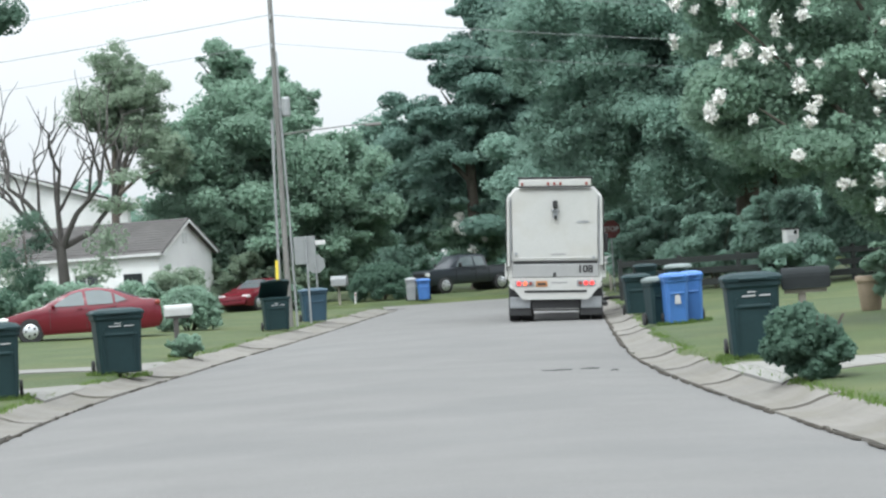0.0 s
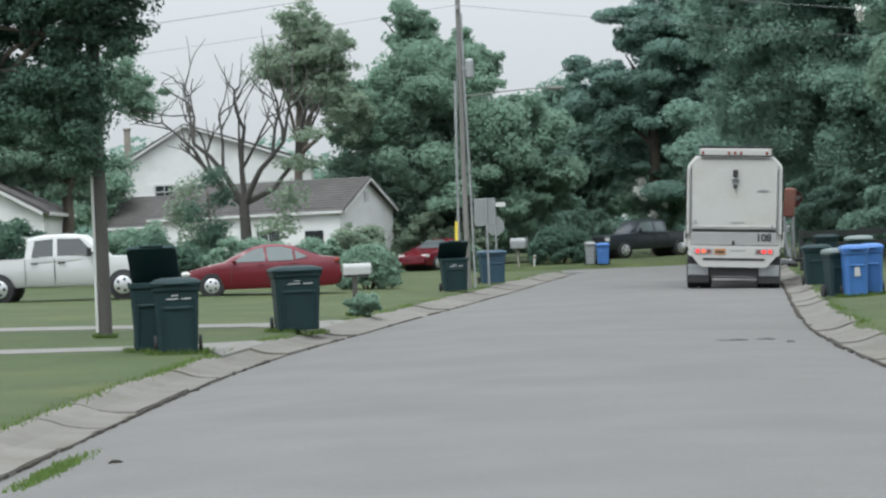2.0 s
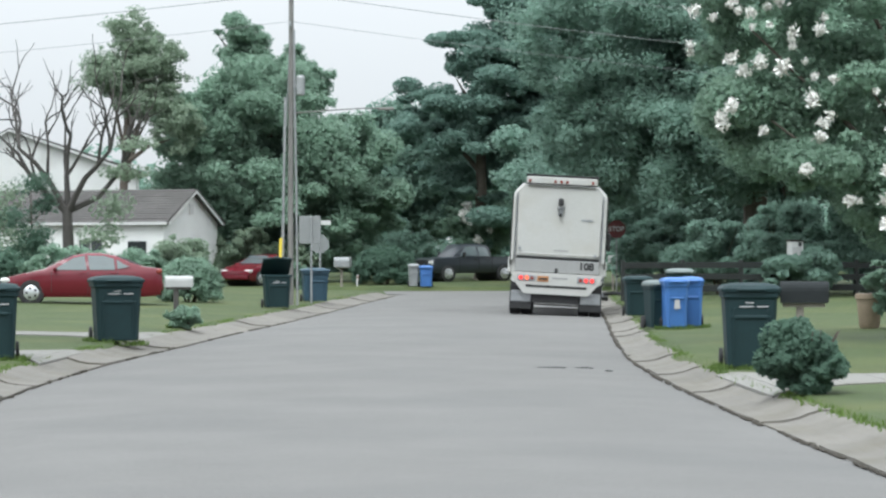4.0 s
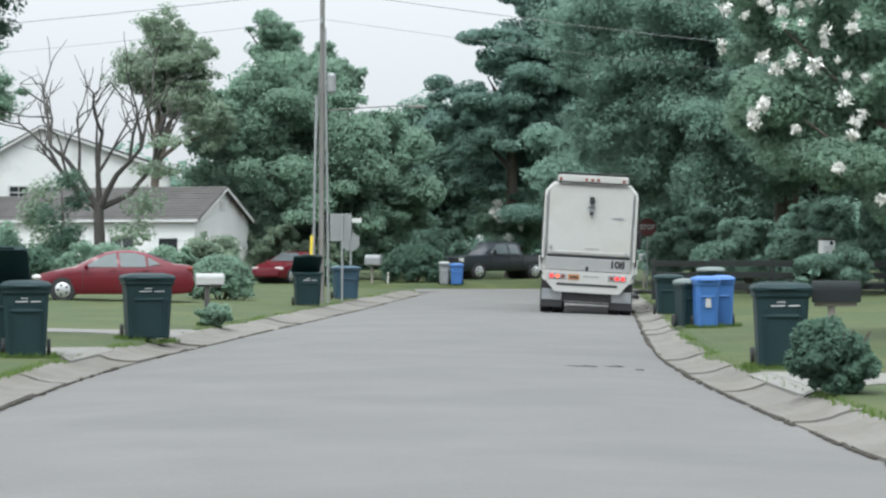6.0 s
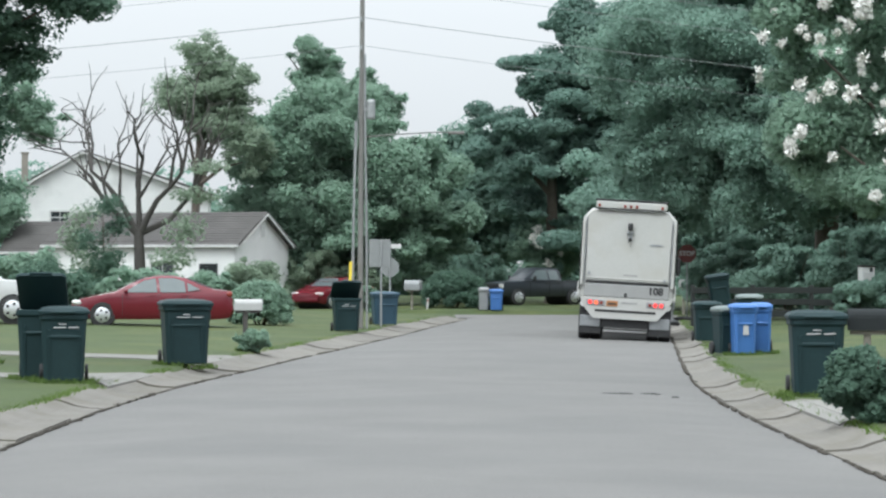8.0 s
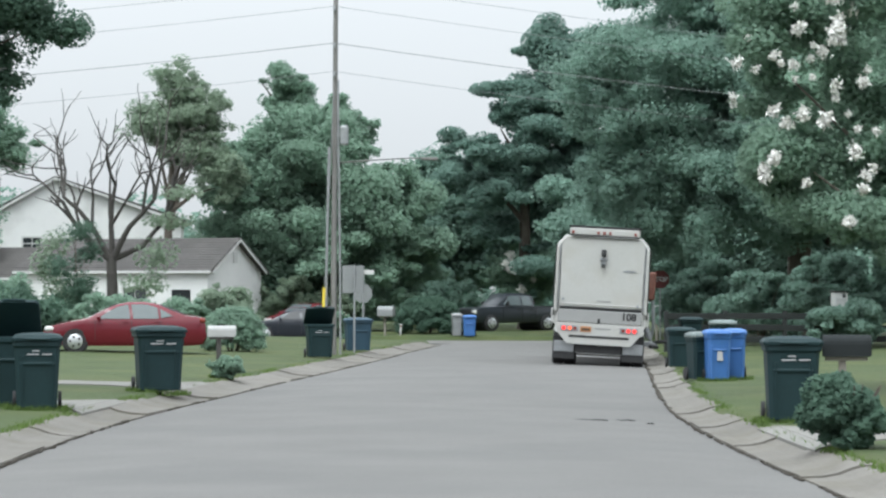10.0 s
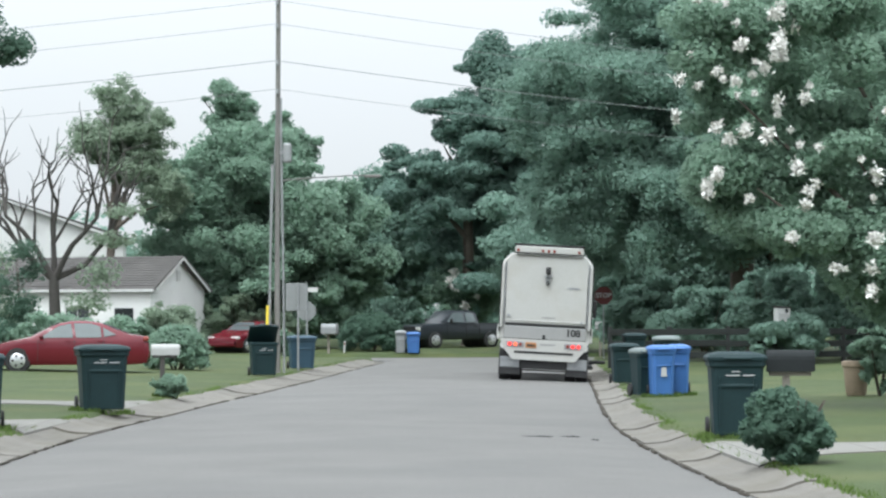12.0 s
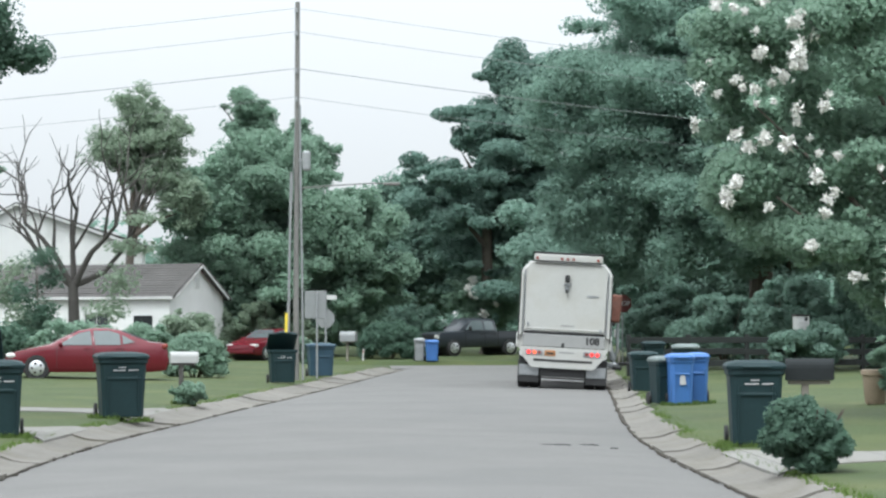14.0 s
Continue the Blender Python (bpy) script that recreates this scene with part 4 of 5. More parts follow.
def place_plants():
    # far dark masses behind the road's end
    tree(6.4, 132, 16, [(1.9, 0, 14.9, 2.2, 1.1), (-2.3, 0, 9.3, 2.4, 1.2), (-2.5, 0, 7.6, 2.2, 0.8), (-0.8, 0, 6.2, 3.2, 1.8), (-0.5, 0, 12.4, 2.2, 1.1), (-0.9, 0, 11.0, 1.9, 0.7), (0.9, 0, 12.0, 2.6, 1.6), (-1.0, 0, 8.2, 3.0, 1.5), (2.6, 0, 13.0, 2.4, 2.0), (0.6, -1, 8.8, 2.4, 1.6), (2.4, -1, 8.6, 2.4, 1.8), (1.0, -1, 10.4, 2.0, 1.2), (1.2, 0, 10.6, 2.6, 1.5), (4.4, 0, 14.0, 3.0, 2.6), (1.6, -1, 4.2, 4.0, 2.4), (4.4, 0, 8.0, 3.4, 3.4)], 66000, 0.36, NEEDLE, "tall dark pine with ragged tiers", 11, core=0.02, r=0.35, clump=0.75, n=120, name="pine_tree")
    tree(3.0, 141, 12, [(-2.5, 0, 5.2, 3.6, 3.4), (1.6, 0, 6.0, 3.6, 3.6), (-0.5, 0, 8.0, 2.6, 1.6)], 34000, 0.40, LEAF_DARK, "dark broad-leaved tree beyond the crossing", 12, clump=0.9, n=120)
    tree(-5.4, 126, 14, [(-1.8, 0, 6.2, 3.2, 3.6), (0.6, 0, 6.6, 4.2, 4.0), (4.0, 0, 4.6, 3.6, 3.8), (-1.4, 0, 8.8, 2.4, 1.6), (1.6, 0, 3.0, 4.6, 2.8), (-2.4, 0, 3.0, 3.4, 2.8)], 90000, 0.34, LEAF_MID, "broad dense green tree behind the houses", 13, clump=0.85, n=230)
    tree(-4.6, 133, 15, [(-1.6, 0, 12.4, 1.3, 1.5), (-0.9, 0, 10.8, 1.8, 1.4), (1.2, 0, 11.4, 1.1, 0.9), (2.4, 0, 10.4, 1.0, 0.6), (0.4, 0, 9.6, 2.0, 1.2)], 16000, 0.32, LEAF_MID, "open-topped tree rising behind the rest", 14, clump=0.5, n=80)
    tree(-11.2, 122, 14, [(0.3, 0, 12.0, 1.3, 1.2), (-0.6, 0, 10.2, 1.5, 1.4), (1.4, 0, 10.6, 1.3, 1.3), (0.9, 0, 8.9, 1.4, 0.9), (2.2, 0, 7.6, 1.2, 1.2)], 10500, 0.28, LEAF_PALE, "thin-crowned tree with sky between its leaves", 15, core=0.0, clump=0.48, n=110)
    tree(-26.5, 126, 9, [(0, 0, 6.4, 3.0, 2.6), (-3.4, 0, 5.0, 3.0, 2.6), (3.5, 0, 4.6, 2.6, 2.0)], 24000, 0.36, LEAF_MID, "dense green tree beside the tall house", 16, clump=0.8)
    # great trees over the far verge
    tree(15.5, 98, 17, [(-4.8, -2, 9.4, 4.2, 3.4), (-6.0, -1, 6.0, 3.2, 2.4), (0, 0, 12.4, 5.6, 4.2), (3.6, -2, 8.4, 5.2, 4.0), (-1.2, -3, 6.2, 4.6, 2.8), (-3.4, 0, 13.2, 3.8, 2.6), (-0.5, -3, 9.0, 4.0, 3.0)], 185000, 0.24, LEAF_DARK, "huge dark shade tree over the street", 21, r=0.5, clump=0.95, n=330)
    tree(19.0, 84, 14, [(-3.8, -2, 6.6, 4.0, 3.2), (0, 0, 9.4, 4.8, 4.0), (2.6, -3, 5.6, 4.0, 3.0)], 105000, 0.22, LEAF_MID, "large shade tree on the verge", 22, r=0.4, clump=0.85, n=220)
    tree(20.0, 118, 15, [(-6, 0, 4.6, 5.0, 3.6), (0, 0, 6.4, 6.0, 5.0), (-10, 0, 4.6, 3.6, 3.4)], 48000, 0.40, LEAF_DARK, "dark tree closing the view beyond the fence", 23, clump=1.1, n=160)
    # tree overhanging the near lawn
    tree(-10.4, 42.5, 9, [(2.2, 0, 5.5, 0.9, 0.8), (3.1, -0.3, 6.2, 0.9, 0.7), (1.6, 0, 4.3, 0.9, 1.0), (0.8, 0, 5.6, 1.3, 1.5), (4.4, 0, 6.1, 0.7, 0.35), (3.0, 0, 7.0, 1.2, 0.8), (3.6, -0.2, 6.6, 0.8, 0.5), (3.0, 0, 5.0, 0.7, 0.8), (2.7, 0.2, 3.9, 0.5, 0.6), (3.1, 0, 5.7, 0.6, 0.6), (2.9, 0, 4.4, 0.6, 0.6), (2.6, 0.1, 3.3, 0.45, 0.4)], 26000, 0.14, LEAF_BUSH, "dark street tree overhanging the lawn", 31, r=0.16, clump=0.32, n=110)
    tree(-18.6, 99, 10, [(0, 0, 7.4, 1.7, 1.8), (0.2, 0, 5.0, 1.2, 1.2), (-2.4, 0, 6.2, 2.4, 2.2), (-4.6, 0, 5.2, 2.2, 2.6), (2.9, 0, 7.5, 1.2, 0.8), (2.2, 0, 8.6, 1.2, 0.9)], 28000, 0.24, LEAF_MID, "leafy tree by the drive", 32, clump=0.55, n=100)
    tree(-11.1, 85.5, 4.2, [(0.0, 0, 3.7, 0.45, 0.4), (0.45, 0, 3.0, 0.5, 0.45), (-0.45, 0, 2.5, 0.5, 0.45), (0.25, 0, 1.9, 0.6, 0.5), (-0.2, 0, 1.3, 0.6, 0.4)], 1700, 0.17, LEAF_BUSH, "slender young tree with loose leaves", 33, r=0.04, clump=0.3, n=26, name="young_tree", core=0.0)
    dead_tree(-10.2, 88, 5)
    crape_myrtle(10.8, 43, [(-2.1, 0, 4.4, 1.6, 1.5), (-3.8, -0.4, 3.7, 1.1, 1.0), (-4.1, 0, 5.3, 1.0, 1.0), (-0.5, -0.3, 5.6, 1.6, 1.4), (-2.5, 0, 6.6, 1.6, 1.1), (-0.1, 0, 3.6, 1.4, 1.4), (-2.5, -0.6, 3.0, 1.0, 0.8), (-4.1, 0, 6.4, 0.9, 0.8), (-1.6, -0.3, 2.3, 1.1, 0.6)], 41, 95000, 95, 0.082, "crape myrtle with clusters of white blossom")
    crape_myrtle(6.4, 132.5, [(0, 0, 2.4, 1.3, 1.0), (-0.8, 0, 3.2, 1.0, 0.8), (0.9, 0, 3.4, 0.9, 0.8)], 42, 14000, 16, 0.16, "small crape myrtle with white blossom by the parked pickup", blossom=0.2)
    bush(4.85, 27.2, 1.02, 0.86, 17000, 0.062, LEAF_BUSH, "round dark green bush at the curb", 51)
    bush(-3.6, 52.0, 0.75, 0.44, 5000, 0.06, LEAF_MID, "low tuft of plants at the mailbox post", 52)
    clipped_hedge(-5.15, 76.5, 2.0, 1.32, 26000, 0.075, LEAF_MID, "clipped green hedge bush behind the red car", 53)
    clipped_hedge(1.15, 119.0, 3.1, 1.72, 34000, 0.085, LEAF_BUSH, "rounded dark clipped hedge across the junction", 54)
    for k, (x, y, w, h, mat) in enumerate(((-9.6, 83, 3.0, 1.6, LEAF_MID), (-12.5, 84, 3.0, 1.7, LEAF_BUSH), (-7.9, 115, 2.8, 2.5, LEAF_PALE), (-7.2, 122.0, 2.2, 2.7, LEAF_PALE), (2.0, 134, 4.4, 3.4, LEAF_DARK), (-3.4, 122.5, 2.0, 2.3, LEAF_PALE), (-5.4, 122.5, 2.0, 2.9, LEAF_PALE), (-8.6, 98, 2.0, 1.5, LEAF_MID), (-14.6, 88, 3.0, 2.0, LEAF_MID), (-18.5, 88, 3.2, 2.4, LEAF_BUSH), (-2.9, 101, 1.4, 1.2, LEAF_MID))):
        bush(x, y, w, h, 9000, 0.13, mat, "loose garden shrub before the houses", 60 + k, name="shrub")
    for k, (x, y, w, h) in enumerate(((13.0, 91, 3.0, 3.0), (14.6, 88, 3.4, 3.4), (17.6, 86, 3.8, 3.2), (21, 86, 4.0, 3.6), (12.6, 102, 3.6, 3.4), (14.3, 81.2, 2.6, 1.5))):
        bush(x, y, w, h, 20000, 0.14, LEAF_DARK, "deep dark undergrowth beneath the shade trees", 80 + k, name="shrub")
    rng = np.random.default_rng(90)
    row = [(x + rng.normal() * 2, 165 + rng.normal() * 5, 1.5 + rng.random() * 6.0, 2.2) for x in np.linspace(-70, 80, 150)]
    tagged(leaf_cloud("far_woods", row + [(x + rng.normal(), 158, 1.2 + rng.random(), 1.8) for x in np.linspace(-70, 80, 70)], 90000, 0.6, LEAF_DARK, None, 91), "hazy dark wood closing the distance", "wood", kind="stuff")


# ---- houses ----
def gable_house(m, label, w, d, eave, ridge, over=0.3, name="house", board=0.2, shift=0.0):
    """Front long side along x at y = 0, going back to y = d; the ridge runs along x."""
    t = thing(name, m, label, "house")
    part("wall", Shape().prism([(0, -0.4), (d, -0.4), (d, eave), (d / 2 + shift, ridge), (0, eave)], -w / 2, w / 2, "x"), SIDING, t, "white clapboard wall")
    boards = Shape()
    z = 0.2
    while z < ridge - 0.1:
        a = 0 if z < eave else (z - eave) / (ridge - eave) * (d / 2 + shift)
        b = d if z < eave else d - (z - eave) / (ridge - eave) * (d / 2 - shift)
        for x in (-w / 2 - 0.008, w / 2 + 0.008):
            boards.box((x, (a + b) / 2, z), (0.02, max(b - a, 0.05), 0.03))
        if z < eave:
            boards.box((0, -0.008, z), (w, 0.02, 0.03))
        z += board
    part("clapboard", boards, SIDING, t)
    def slope(y0, z0, y1, z1):
        dy, dz = y1 - y0, z1 - z0
        k = math.hypot(dy, dz)
        e = over / k
        return [(y0 - dy * e, z0 - dz * e), (y1, z1), (y1, z1 + 0.16), (y0 - dy * e, z0 - dz * e + 0.14)]
    for y0, s in ((0, 1), (d, -1)):
        roof = part("roof", Shape().prism(slope(y0, eave, d / 2 + shift, ridge), -w / 2 - over, w / 2 + over, "x"), ROOF, t, "dark shingled roof slope")
        n = 12
        for k in range(n):
            f = (k + 0.5) / n
            yy, zz = y0 + (d / 2 + shift - y0) * f, eave + (ridge - eave) * f + 0.165
            part("shingle_course", Shape().box((0, yy, zz), (w + 2 * over, abs(d / 2 + shift - y0) / n * 0.96, 0.02), turn=Matrix.Rotation(math.atan2(ridge - eave, (d / 2 + shift - y0)) if s > 0 else -math.atan2(ridge - eave, y0 - d / 2 - shift), 4, "X")), ROOF, roof)
        part("fascia", Shape().box((0, y0 - s * over * 0.9, eave - 0.06), (w + 2 * over, 0.04, 0.12)), TRIM, t)
    for x in (-w / 2 - over, w / 2 + over):
        for y0 in (0, d):
            part("barge_board", Shape().prism([(y0, eave - 0.12), (d / 2 + shift, ridge - 0.02), (d / 2 + shift, ridge + 0.1), (y0, eave + 0.02)], x - 0.02, x + 0.02, "x"), TRIM, t)
    return t


def window(t, x, y, z, w, h, face="y", label="", shutters=False):
    """A framed sash on a wall that faces -y (or +x)."""
    rot = Matrix.Identity(4) if face == "y" else Matrix.Rotation(math.pi / 2, 4, "Z")
    m = Matrix.Translation((x, y, z)) @ rot
    win = part("window", Shape().box((0, -0.03, h / 2 + 0.05), (w + 0.2, 0.08, 0.1)).box((0, -0.03, -h / 2 - 0.05), (w + 0.26, 0.12, 0.1)).box((-w / 2 - 0.05, -0.03, 0), (0.1, 0.08, h)).box((w / 2 + 0.05, -0.03, 0), (0.1, 0.08, h)), TRIM, t)
    win.matrix_basis = m
    part("pane", Shape().box((0, -0.012, 0), (w, 0.02, h)), DARK_PANE, win)
    part("mullion", Shape().box((0, -0.03, 0), (w, 0.03, 0.05)).box((0, -0.03, 0), (0.04, 0.03, h)), TRIM, win)
    if shutters:
        for s in (-1, 1):
            part("shutter", Shape().box((s * (w / 2 + 0.3), -0.03, 0), (0.36, 0.06, h + 0.1)), BOX_DARK, win)
    return win


def place_houses():
    a = gable_house(pose(-13.63, 118.2, on_lawn(-13.63, 118.2), 0, 0, -22), "low white clapboard house with a dark shingled gable roof", 9.9, 5.8, 2.95, 4.38)
    window(a, 1.2, 0, 1.6, 1.2, 1.1)
    window(a, -2.0, 0, 1.6, 1.2, 1.1)
    window(a, 4.95, 3.2, 1.6, 0.9, 1.2, face="x")
    part("door", Shape().box((3.6, -0.03, 1.05), (0.95, 0.08, 2.05), bevel=0.02), BOX_DARK, a)
    part("vent", Shape().box((4.97, 2.9, 3.6), (0.06, 0.4, 0.5)), TRIM, a)
    b = gable_house(pose(-22.9, 139, on_lawn(-22.9, 139), 0, 0, -86), "tall white two-storey house with a broad gable", 9.0, 10.65, 5.65, 7.85, shift=-1.38)
    window(b, 4.5, 2.75, 4.4, 0.95, 0.62, face="x")
    window(b, 4.5, 4.4, 1.8, 1.1, 1.2, face="x")
    part("flue", Shape().box((1.0, 0.55, 6.9), (0.34, 0.34, 2.2), bevel=0.02).box((1.0, 0.55, 8.02), (0.44, 0.44, 0.08)), PLANK, b, "slim weathered flue")
    c = gable_house(pose(-18.0, 124, on_lawn(-18.0, 124), 0, 0, -6), "low brown-roofed wing before the tall house", 6.0, 5.0, 2.6, 4.0)
    window(c, 1.0, 0, 1.6, 1.2, 1.2)
    d = gable_house(pose(-23.2, 97, on_lawn(-23.2, 97), 0, 0, -86), "small white clapboard house beside the pickup", 8.0, 4.6, 2.9, 4.1)
    window(d, 4.0, 2.4, 1.4, 0.9, 1.0, face="x")


# ---- street furniture ----
def build_poles():
    x, y = -2.06, 75.0
    z0 = on_lawn(x, y)
    p = thing("utility_pole", pose(x, y, z0), "weathered wooden utility pole with a lamp arm", "utility pole")
    part("shaft", Shape().tube([(0, 0, -0.3), (0, 0, 3), (0.02, 0, 7), (0.04, 0, 11.3)], [0.092, 0.086, 0.078, 0.07], 12), POLE_WOOD, p, smooth=True)
    part("conduit", Shape().tube([(-0.24, -0.05, 0), (-0.21, -0.05, 3), (-0.15, -0.04, 6.2)], 0.04, 7), GREY_METAL, p)
    # thin strip added for the doubled line on the shaft's right
    part("riser", Shape().tube([(0.20, -0.05, 0), (0.18, -0.05, 3), (0.13, -0.05, 6.0), (0.11, -0.04, 8.2)], 0.035, 7), GREY_METAL, p)
    part("transformer", Shape().tube([(0.30, -0.05, 6.25), (0.30, -0.05, 6.3), (0.30, -0.05, 6.78), (0.30, -0.05, 6.84)], [0.10, 0.135, 0.135, 0.09], 12).box((0.16, -0.05, 6.55), (0.16, 0.08, 0.1)), GREY_METAL, p, "small pale grey can")
    arm = part("lamp_arm", Shape().tube([(0.05, 0, 5.72), (1.0, 0, 5.80), (2.2, -0.05, 5.87), (2.75, -0.1, 5.87)], 0.02, 7), POLE_WOOD, p)
    part("lamp_head", Shape().box((2.85, -0.1, 5.85), (0.5, 0.22, 0.09), bevel=0.03), POLE_WOOD, arm)
    for k, z in enumerate((10.98, 10.28, 9.18, 8.33)):
        part("insulator", Shape().tube([(0, -0.14, z), (0, -0.14, z + 0.12)], [0.05, 0.035], 8).box((0.02, -0.06, z), (0.06, 0.16, 0.05)), GREY_METAL, p)
    guy = thing("guy_wire", pose(x, y, z0), "steel guy wire with a yellow guard", "guy wire")
    part("strand", Shape().tube([(-0.02, -0.1, 7.9), (-0.33, -0.5, 0.0)], 0.012, 5), WIRE, guy)
    part("guard", Shape().tube([(-0.335, -0.5, 0.0), (-0.27, -0.42, 2.0)], 0.045, 8), YELLOW, guy, "yellow plastic guard")
    heights = (11.1, 10.4, 9.3, 8.45)
    for side, far in ((-1, (-44, 102, 0.0)), (1, (40, 113, 0.0))):
        for k, z in enumerate(heights):
            pts = []
            for i in range(25):
                f = i / 24
                e = Vector((x, y - 0.14, z0 + z)).lerp(Vector((far[0], far[1], z0 + z + far[2])), f)
                e.z -= 4 * (0.35 + 0.1 * k) * f * (1 - f)
                pts.append(e)
            single("overhead_cable", Shape().tube(pts, 0.007 + 0.004 * (k == 2), 5), WIRE, "thin grey sagging overhead cable", "cable", group="overhead cables")
    # near pole with a pale conduit
    x, y = -7.47, 43.0
    q = thing("service_pole", pose(x, y, on_lawn(x, y)), "dark wooden pole with a pale conduit strip", "utility pole")
    part("shaft", Shape().tube([(0, 0, -0.3), (0, 0, 2.5), (0, 0, 6.5)], [0.12, 0.11, 0.10], 12), DARK_WOOD, q, smooth=True)
    part("conduit", Shape().tube([(-0.13, -0.04, 0.1), (-0.115, -0.04, 2.0), (-0.10, -0.04, 6.2)], 0.03, 7), TRIM, q, "pale conduit")


def build_signs():
    x, y = -1.50, 78.0
    s = thing("road_sign", pose(x, y, on_lawn(x, y)), "back of a grey rectangular sign on a steel post", "road sign")
    part("post", Shape().box((0, 0, 1.35), (0.06, 0.05, 2.7), bevel=0.01), GREY_METAL, s)
    part("plate", Shape().box((-0.05, 0.04, 2.28), (0.66, 0.02, 0.86), bevel=0.008), SIGN_BACK, s)
    x, y = -1.42, 90.0
    s = thing("stop_sign", pose(x, y, on_lawn(x, y), 0, 0, 15), "back of an octagonal sign with a street-name blade", "road sign")
    part("post", Shape().box((0, 0, 1.4), (0.06, 0.05, 2.8), bevel=0.01), GREY_METAL, s)
    part("plate", Shape().prism([(0.36 * math.cos(a), 1.86 + 0.36 * math.sin(a)) for a in (math.pi / 8 + k * math.pi / 4 for k in range(8))], 0.03, 0.05), SIGN_BACK, s)
    part("blade", Shape().box((0.1, 0, 2.62), (0.6, 0.02, 0.16)), TRIM, s)
    x, y = 10.25, 100.0
    s = thing("stop_sign", pose(x, y, on_lawn(x, y)), "faded red octagonal stop sign", "road sign")
    part("post", Shape().box((0, 0.02, 1.3), (0.06, 0.04, 2.6), bevel=0.01), GREY_METAL, s)
    plate = part("plate", Shape().prism([(0.38 * math.cos(a), 2.5 + 0.38 * math.sin(a)) for a in (math.pi / 8 + k * math.pi / 4 for k in range(8))], -0.03, -0.01), SIGN_RED, s)
    words("STOP", 0.26, PRINT, pose(0, -0.032, 2.5), plate)


def mailbox(x, y, label, box, w=0.5, h=0.27, z=0.95, turn=90, double=False, post=None):
    t = thing("mailbox", pose(x, y, on_lawn(x, y), 0, 0, turn), label, "mailbox")
    part("post", Shape().box((0, 0.05, z / 2 - 0.1), (0.1, 0.1, z + 0.1), bevel=0.01).box((0, 0, z - 0.03), (0.14, w * 0.9, 0.05)), post or PLANK, t)
    for k in ((-0.5, 0.5) if double else (0,)):
        n = 9
        half = h * 0.42
        out = [(-half + k * 0.3, z), (half + k * 0.3, z)] + [(half * math.cos(a) + k * 0.3, z + h * 0.55 + h * 0.45 * math.sin(a)) for a in (math.pi * i / n for i in range(n + 1))]
        b = part("box", Shape().prism(out, -w / 2, w / 2), box, t, smooth=False)
        part("door", Shape().prism([(p * 0.94 + k * 0.3 * 0.06, z + 0.01 + (q - z) * 0.94) for p, q in out], -w / 2 - 0.02, -w / 2 - 0.002), box, b)
        part("flag", Shape().box((half + 0.015 + k * 0.3, 0.05, z + h * 0.6), (0.012, 0.04, 0.18)), DIM_LAMP, b)
    return t


def place_mailboxes():
    mailbox(-3.76, 52.2, "white mailbox on a wooden post with plants at its foot", BOX_WHITE, w=0.56, h=0.23, z=0.85, turn=100, post=DARK_WOOD)
    mailbox(5.88, 33.2, "large dark mailbox on a grey post", BOX_DARK, w=0.62, h=0.29, z=0.85, turn=82)
    for x in (11.65, 12.75):
        mailbox(x, 114.8, "white mailbox on a tall post across the junction", BOX_WHITE, w=0.55, h=0.34, z=1.12, turn=86)
    mailbox(-0.78, 116.0, "pair of grey mailboxes on a weathered stand", SIGN_BACK, w=0.7, h=0.46, z=0.9, turn=80, double=True)


def marker_post(x, y):
    single("marker_post", Shape().box((0, 0, 0.25), (0.09, 0.05, 0.56), bevel=0.01).box((0, -0.028, 0.42), (0.07, 0.006, 0.08), 1), [TRIM, DIM_LAMP], "short white marker post at the lawn's edge", "marker post", pose(x, y, on_lawn(x, y), 0, 4, 0))


def build_fence():
    """Post-and-rail fence along the side yard, the yard's shade put into its dark colour."""
    t = thing("fence", pose(8.4, 80, 0.2, 0, 0, 12), "weathered rail fence with deep shade put into its dark colour", "fence")
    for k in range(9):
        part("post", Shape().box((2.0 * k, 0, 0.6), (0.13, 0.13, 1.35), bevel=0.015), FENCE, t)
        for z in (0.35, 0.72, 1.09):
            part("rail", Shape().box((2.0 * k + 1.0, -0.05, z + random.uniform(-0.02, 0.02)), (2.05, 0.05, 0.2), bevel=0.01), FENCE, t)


def driveway(name, side, y0, y1, reach, label, flare=1.2):
    """A concrete drive cast in slabs, with an apron that widens towards the curb."""
    s = Shape()
    n = 16
    for i in range(n):
        u0, u1 = (HALF + 0.5 + (reach - HALF - 0.5) * (k / n) ** 1.5 for k in (i, i + 1))
        def at(u, y):
            x = centre_x(y) + side * u
            return (x, y, max(on_lawn(x, y), 0.10) + 0.014)
        wide = [flare * max(0, 1 - (u - HALF - 0.5) / 1.6) ** 1.5 for u in (u0, u1)]
        q = [at(u0, y0 - wide[0] * 1.3), at(u1 - 0.012, y0 - wide[1] * 1.3), at(u1 - 0.012, y1 + wide[1]), at(u0, y1 + wide[0])]
        s.add(q + [(x, y, z - 0.25) for x, y, z in q], [(0, 1, 2, 3), (7, 6, 5, 4), (0, 4, 5, 1), (1, 5, 6, 2), (2, 6, 7, 3), (3, 7, 4, 0)])
    single(name, s, DRIVE, label, "driveway", kind="structure")


def place_driveways():
    driveway("driveway_1", -1, 37.9, 39.3, 16, "pale worn concrete driveway")
    driveway("driveway_2", -1, 46.4, 48.2, 16, "pale concrete driveway by the mailbox")
    driveway("driveway_3", 1, 29.0, 31.0, 18, "pale concrete driveway behind the bush")


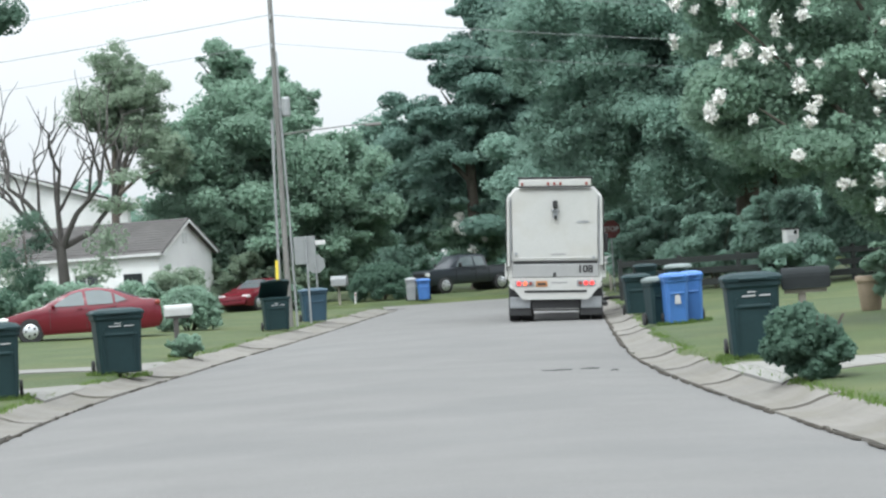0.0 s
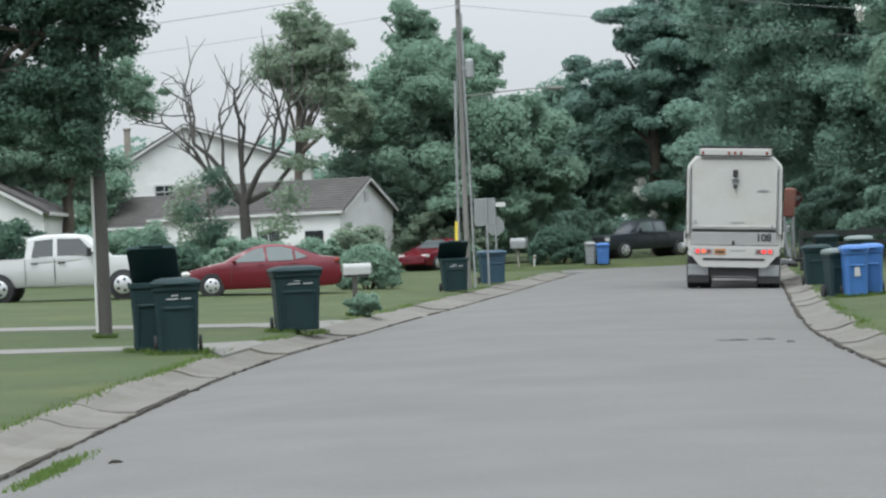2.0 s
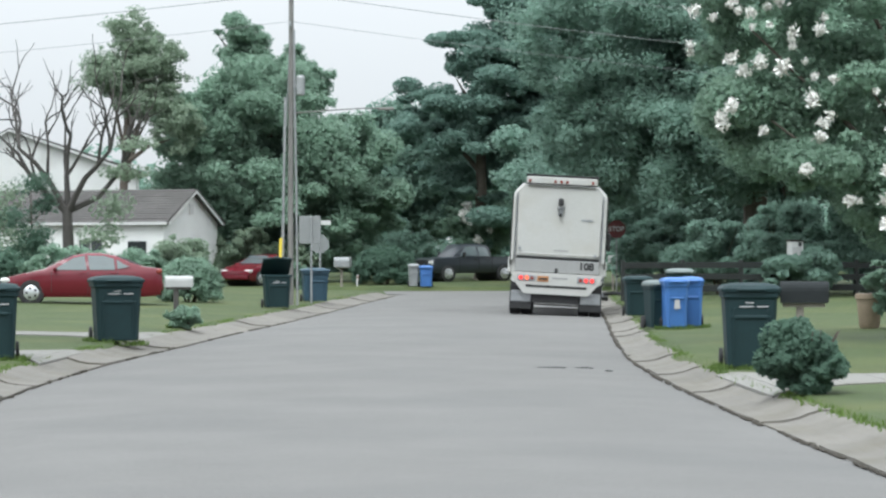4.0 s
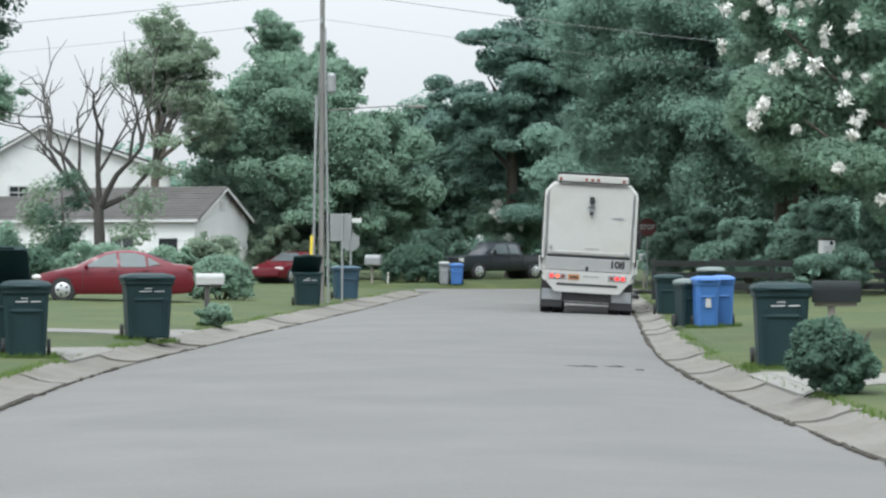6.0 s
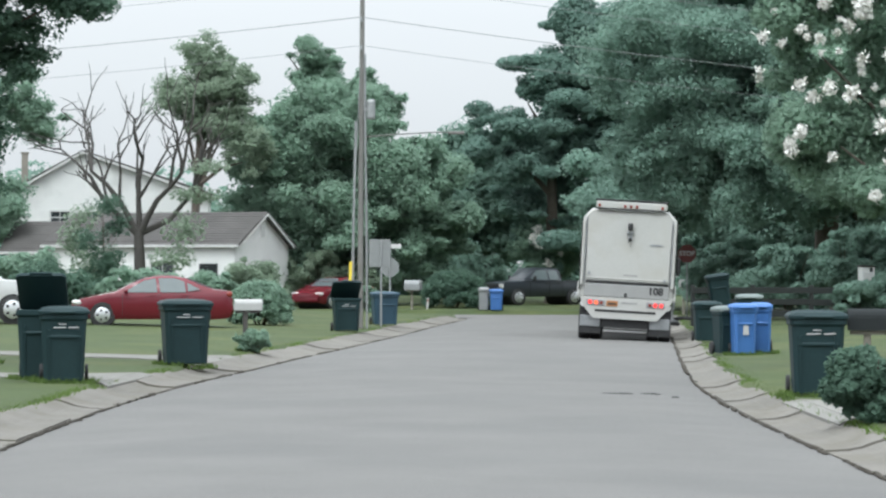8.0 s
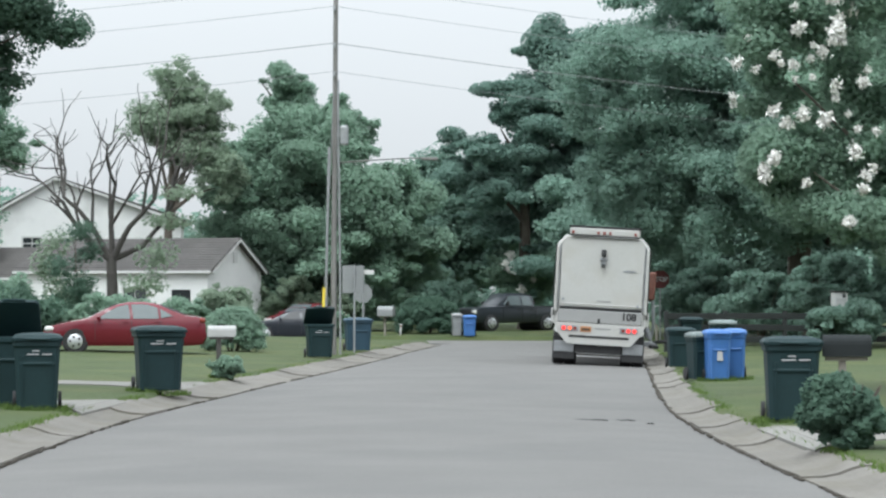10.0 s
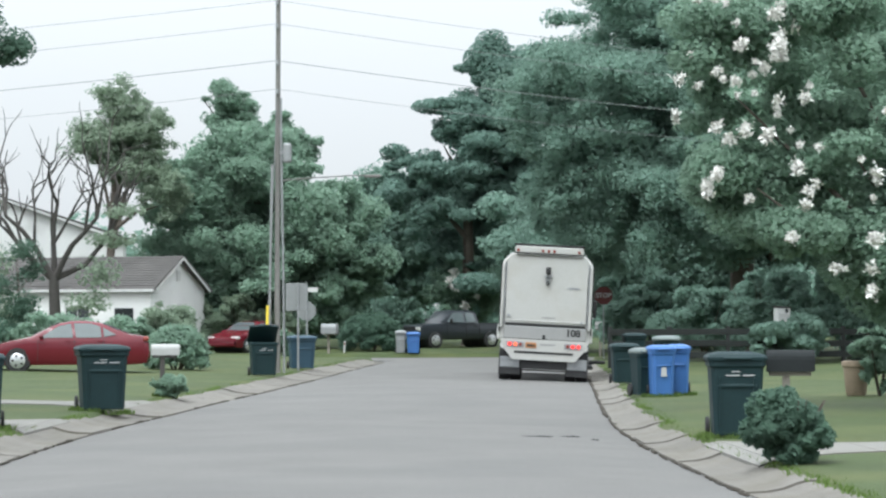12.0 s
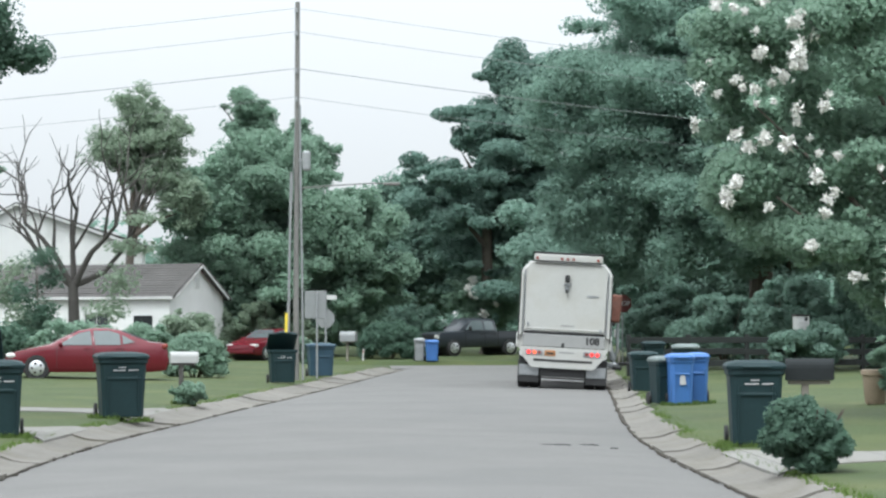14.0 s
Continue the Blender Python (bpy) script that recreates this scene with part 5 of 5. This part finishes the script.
def road_details():
    for k, (x, y, l, a) in enumerate(((2.72, 36.3, 0.52, 4), (3.25, 36.6, 0.3, -6), (3.55, 35.9, 0.12, 10))):
        s = Shape()
        pts = [(x - l / 2 + l * i / 6, y + 0.05 * math.sin(i * 1.7 + k), crown(x - centre_x(y)) + 0.006) for i in range(7)]
        s.tube(pts, [0.005, 0.012, 0.018, 0.016, 0.02, 0.012, 0.005], 5)
        single("tar_patch", s, TAR, "dark sealed crack in the asphalt", "crack", group="sealed cracks", kind="structure")


def blades(name, spots, h, label, seed, mat):
    """Upright grass blades at the given feet, one object of stuff."""
    rng = np.random.default_rng(seed)
    n = len(spots)
    p = np.array(spots)
    a = rng.random(n) * 6.283
    w = np.stack([np.cos(a), np.sin(a), np.zeros(n)], 1) * (0.008 + 0.008 * rng.random(n))[:, None]
    tip = np.stack([rng.normal(size=n) * 0.4, rng.normal(size=n) * 0.4, np.ones(n)], 1) * (h * (0.5 + rng.random(n)))[:, None]
    v = np.stack([p - w, p + w, p + tip], 1).reshape(-1, 3)
    f = np.arange(3 * n).reshape(-1, 3)
    me = bpy.data.meshes.new(name)
    me.from_pydata(v.tolist(), [], f.tolist())
    me.materials.append(mat)
    tagged(new(name, me), label, "grass", kind="stuff")


def verge_details():
    rng = np.random.default_rng(7)
    edge, dirt = [], Shape()
    for side in (-1, 1):
        lip = 0.76 if side < 0 else 0.75
        for i in range(len(LINE)):
            if not 18 < LINE[i, 1] < 96:
                continue
            thick = 0.5 + 0.5 * noise.noise((LINE[i, 1] * 0.35, side * 5, 0))
            if side < 0 and (37 < LINE[i, 1] < 40.2 or 45.2 < LINE[i, 1] < 49):
                continue
            for _ in range(int(90 * thick * (1 if LINE[i, 1] < 60 else 0.5))):
                u = HALF + lip + rng.normal() * 0.07 - 0.10 * thick
                q = LINE[i] + TANGENT[i] * rng.uniform(-0.25, 0.25) + NORMAL[i] * side * u
                edge.append((q[0], q[1], 0.10))
            # grit and dead leaves along the curb's foot, thickened as its shadow line
            if rng.random() < 0.8:
                foot = HALF - 0.05 - toe(LINE[i, 1], side)
                q = [LINE[i] + TANGENT[i] * (k * 0.13 - 0.3) + NORMAL[i] * side * (foot + rng.normal() * 0.015) for k in range(6)]
                r = rng.uniform(0.010, 0.026) * (1 if LINE[i, 1] < 40 else 1.5)
                dirt.tube([(a[0], a[1], -0.022) for a in q], [r * 0.4, r, r * rng.uniform(0.6, 1.3), r, r * rng.uniform(0.6, 1.2), r * 0.4], 5)
    single("gutter_dirt", dirt, SOIL, "dark grit along the gutter, thickened to stand for its shadow line", "dirt", kind="stuff")
    blades("verge_grass", edge, 0.055, "ragged grass creeping over the curb", 8, GRASS)
    # sprawling tufts in the gutter and a scrap of litter
    tuft = [(-3.86 + rng.normal() * 0.05, 19.6 + rng.normal() * 0.7, -0.03) for _ in range(1500)]
    blades("gutter_weeds", tuft, 0.035, "green weeds growing in the gutter", 10, GRASS)
    s = Shape()
    s.tube([(-3.49, 19.9, 0.0), (-3.46, 19.93, 0.012), (-3.42, 19.9, 0.014), (-3.38, 19.94, 0.004)], [0.006, 0.014, 0.013, 0.005], 6)
    single("dead_leaf", s, SOIL, "curled dark dead leaf on the asphalt", "leaf")


def yard_things():
    """Odds and ends in the side yard beyond the fence and lawn."""
    x, y = 14.45, 82.6
    t = thing("shed", pose(x, y, on_lawn(x, y)), "narrow white garden shed half hidden by leaves", "shed")
    part("wall", Shape().box((0, 0.4, 0.9), (0.42, 0.8, 1.9), bevel=0.01), SIDING, t)
    part("roof", Shape().prism([(-0.23, 1.83), (0.23, 1.83), (0.23, 1.87), (-0.23, 1.90)], -0.04, 0.85), ROOF, t)
    part("door", Shape().box((0.0, -0.02, 0.85), (0.32, 0.04, 1.6)), TRIM, t)
    part("vent", Shape().box((0.09, -0.015, 1.74), (0.1, 0.03, 0.13)), DARK_PANE, t)
    x, y = 9.78, 48.0
    t = thing("planter", pose(x, y, on_lawn(x, y)), "tan tapered planter standing on the lawn", "planter")
    ring = lambda r, z: [(r * math.cos(a), r * math.sin(a), z) for a in (k * math.pi / 8 for k in range(16))]
    part("pot", Shape().rings([ring(0.17, 0), ring(0.2, 0.05), ring(0.25, 0.55), ring(0.28, 0.57), ring(0.28, 0.66), ring(0.24, 0.67)]), material("tan_plastic", (0.30, 0.235, 0.17), 0.7, 0.15, 4, 30), t, smooth=True)
    part("soil", Shape().rings([ring(0.22, 0.60), ring(0.22, 0.64)]), SOIL, t)
    bush(10.15, 47.6, 0.9, 1.5, 5000, 0.08, LEAF_MID, "leafy shrub beside the planter", 55)
    # tufts left unmown round the feet of the carts and posts
    rng = np.random.default_rng(17)
    feet = []
    for x, y, r in ((-5.30, 36.6, 0.40), (-5.78, 37.6, 0.42), (-4.28, 44.2, 0.45), (-7.47, 43.0, 0.16), (5.15, 33.2, 0.42), (6.33, 50.5, 0.32), (6.76, 51.2, 0.32), (-3.76, 52.2, 0.2), (5.88, 33.2, 0.12)):
        for _ in range(500):
            a = rng.random() * 6.283
            q = r * (0.9 + 0.35 * rng.random())
            px, py = x + q * math.cos(a), y + q * math.sin(a)
            feet.append((px, py, max(on_lawn(px, py), 0.10) - 0.01))
    blades("grass_tufts", feet, 0.075, "long grass round the feet of carts and posts", 18, GRASS)


TRUCK, ARM = build_truck()
HATCH = place_vehicles()
place_carts()
LIFTED = cart(pose(8.5, 74.1, 0.26), "dark wheeled cart lifted by the truck's arm", h=1.05)
place_houses()
build_poles()
build_signs()
place_mailboxes()
marker_post(-0.12, 116.4)
build_fence()
place_driveways()
place_plants()
road_details()
verge_details()
yard_things()
motions()
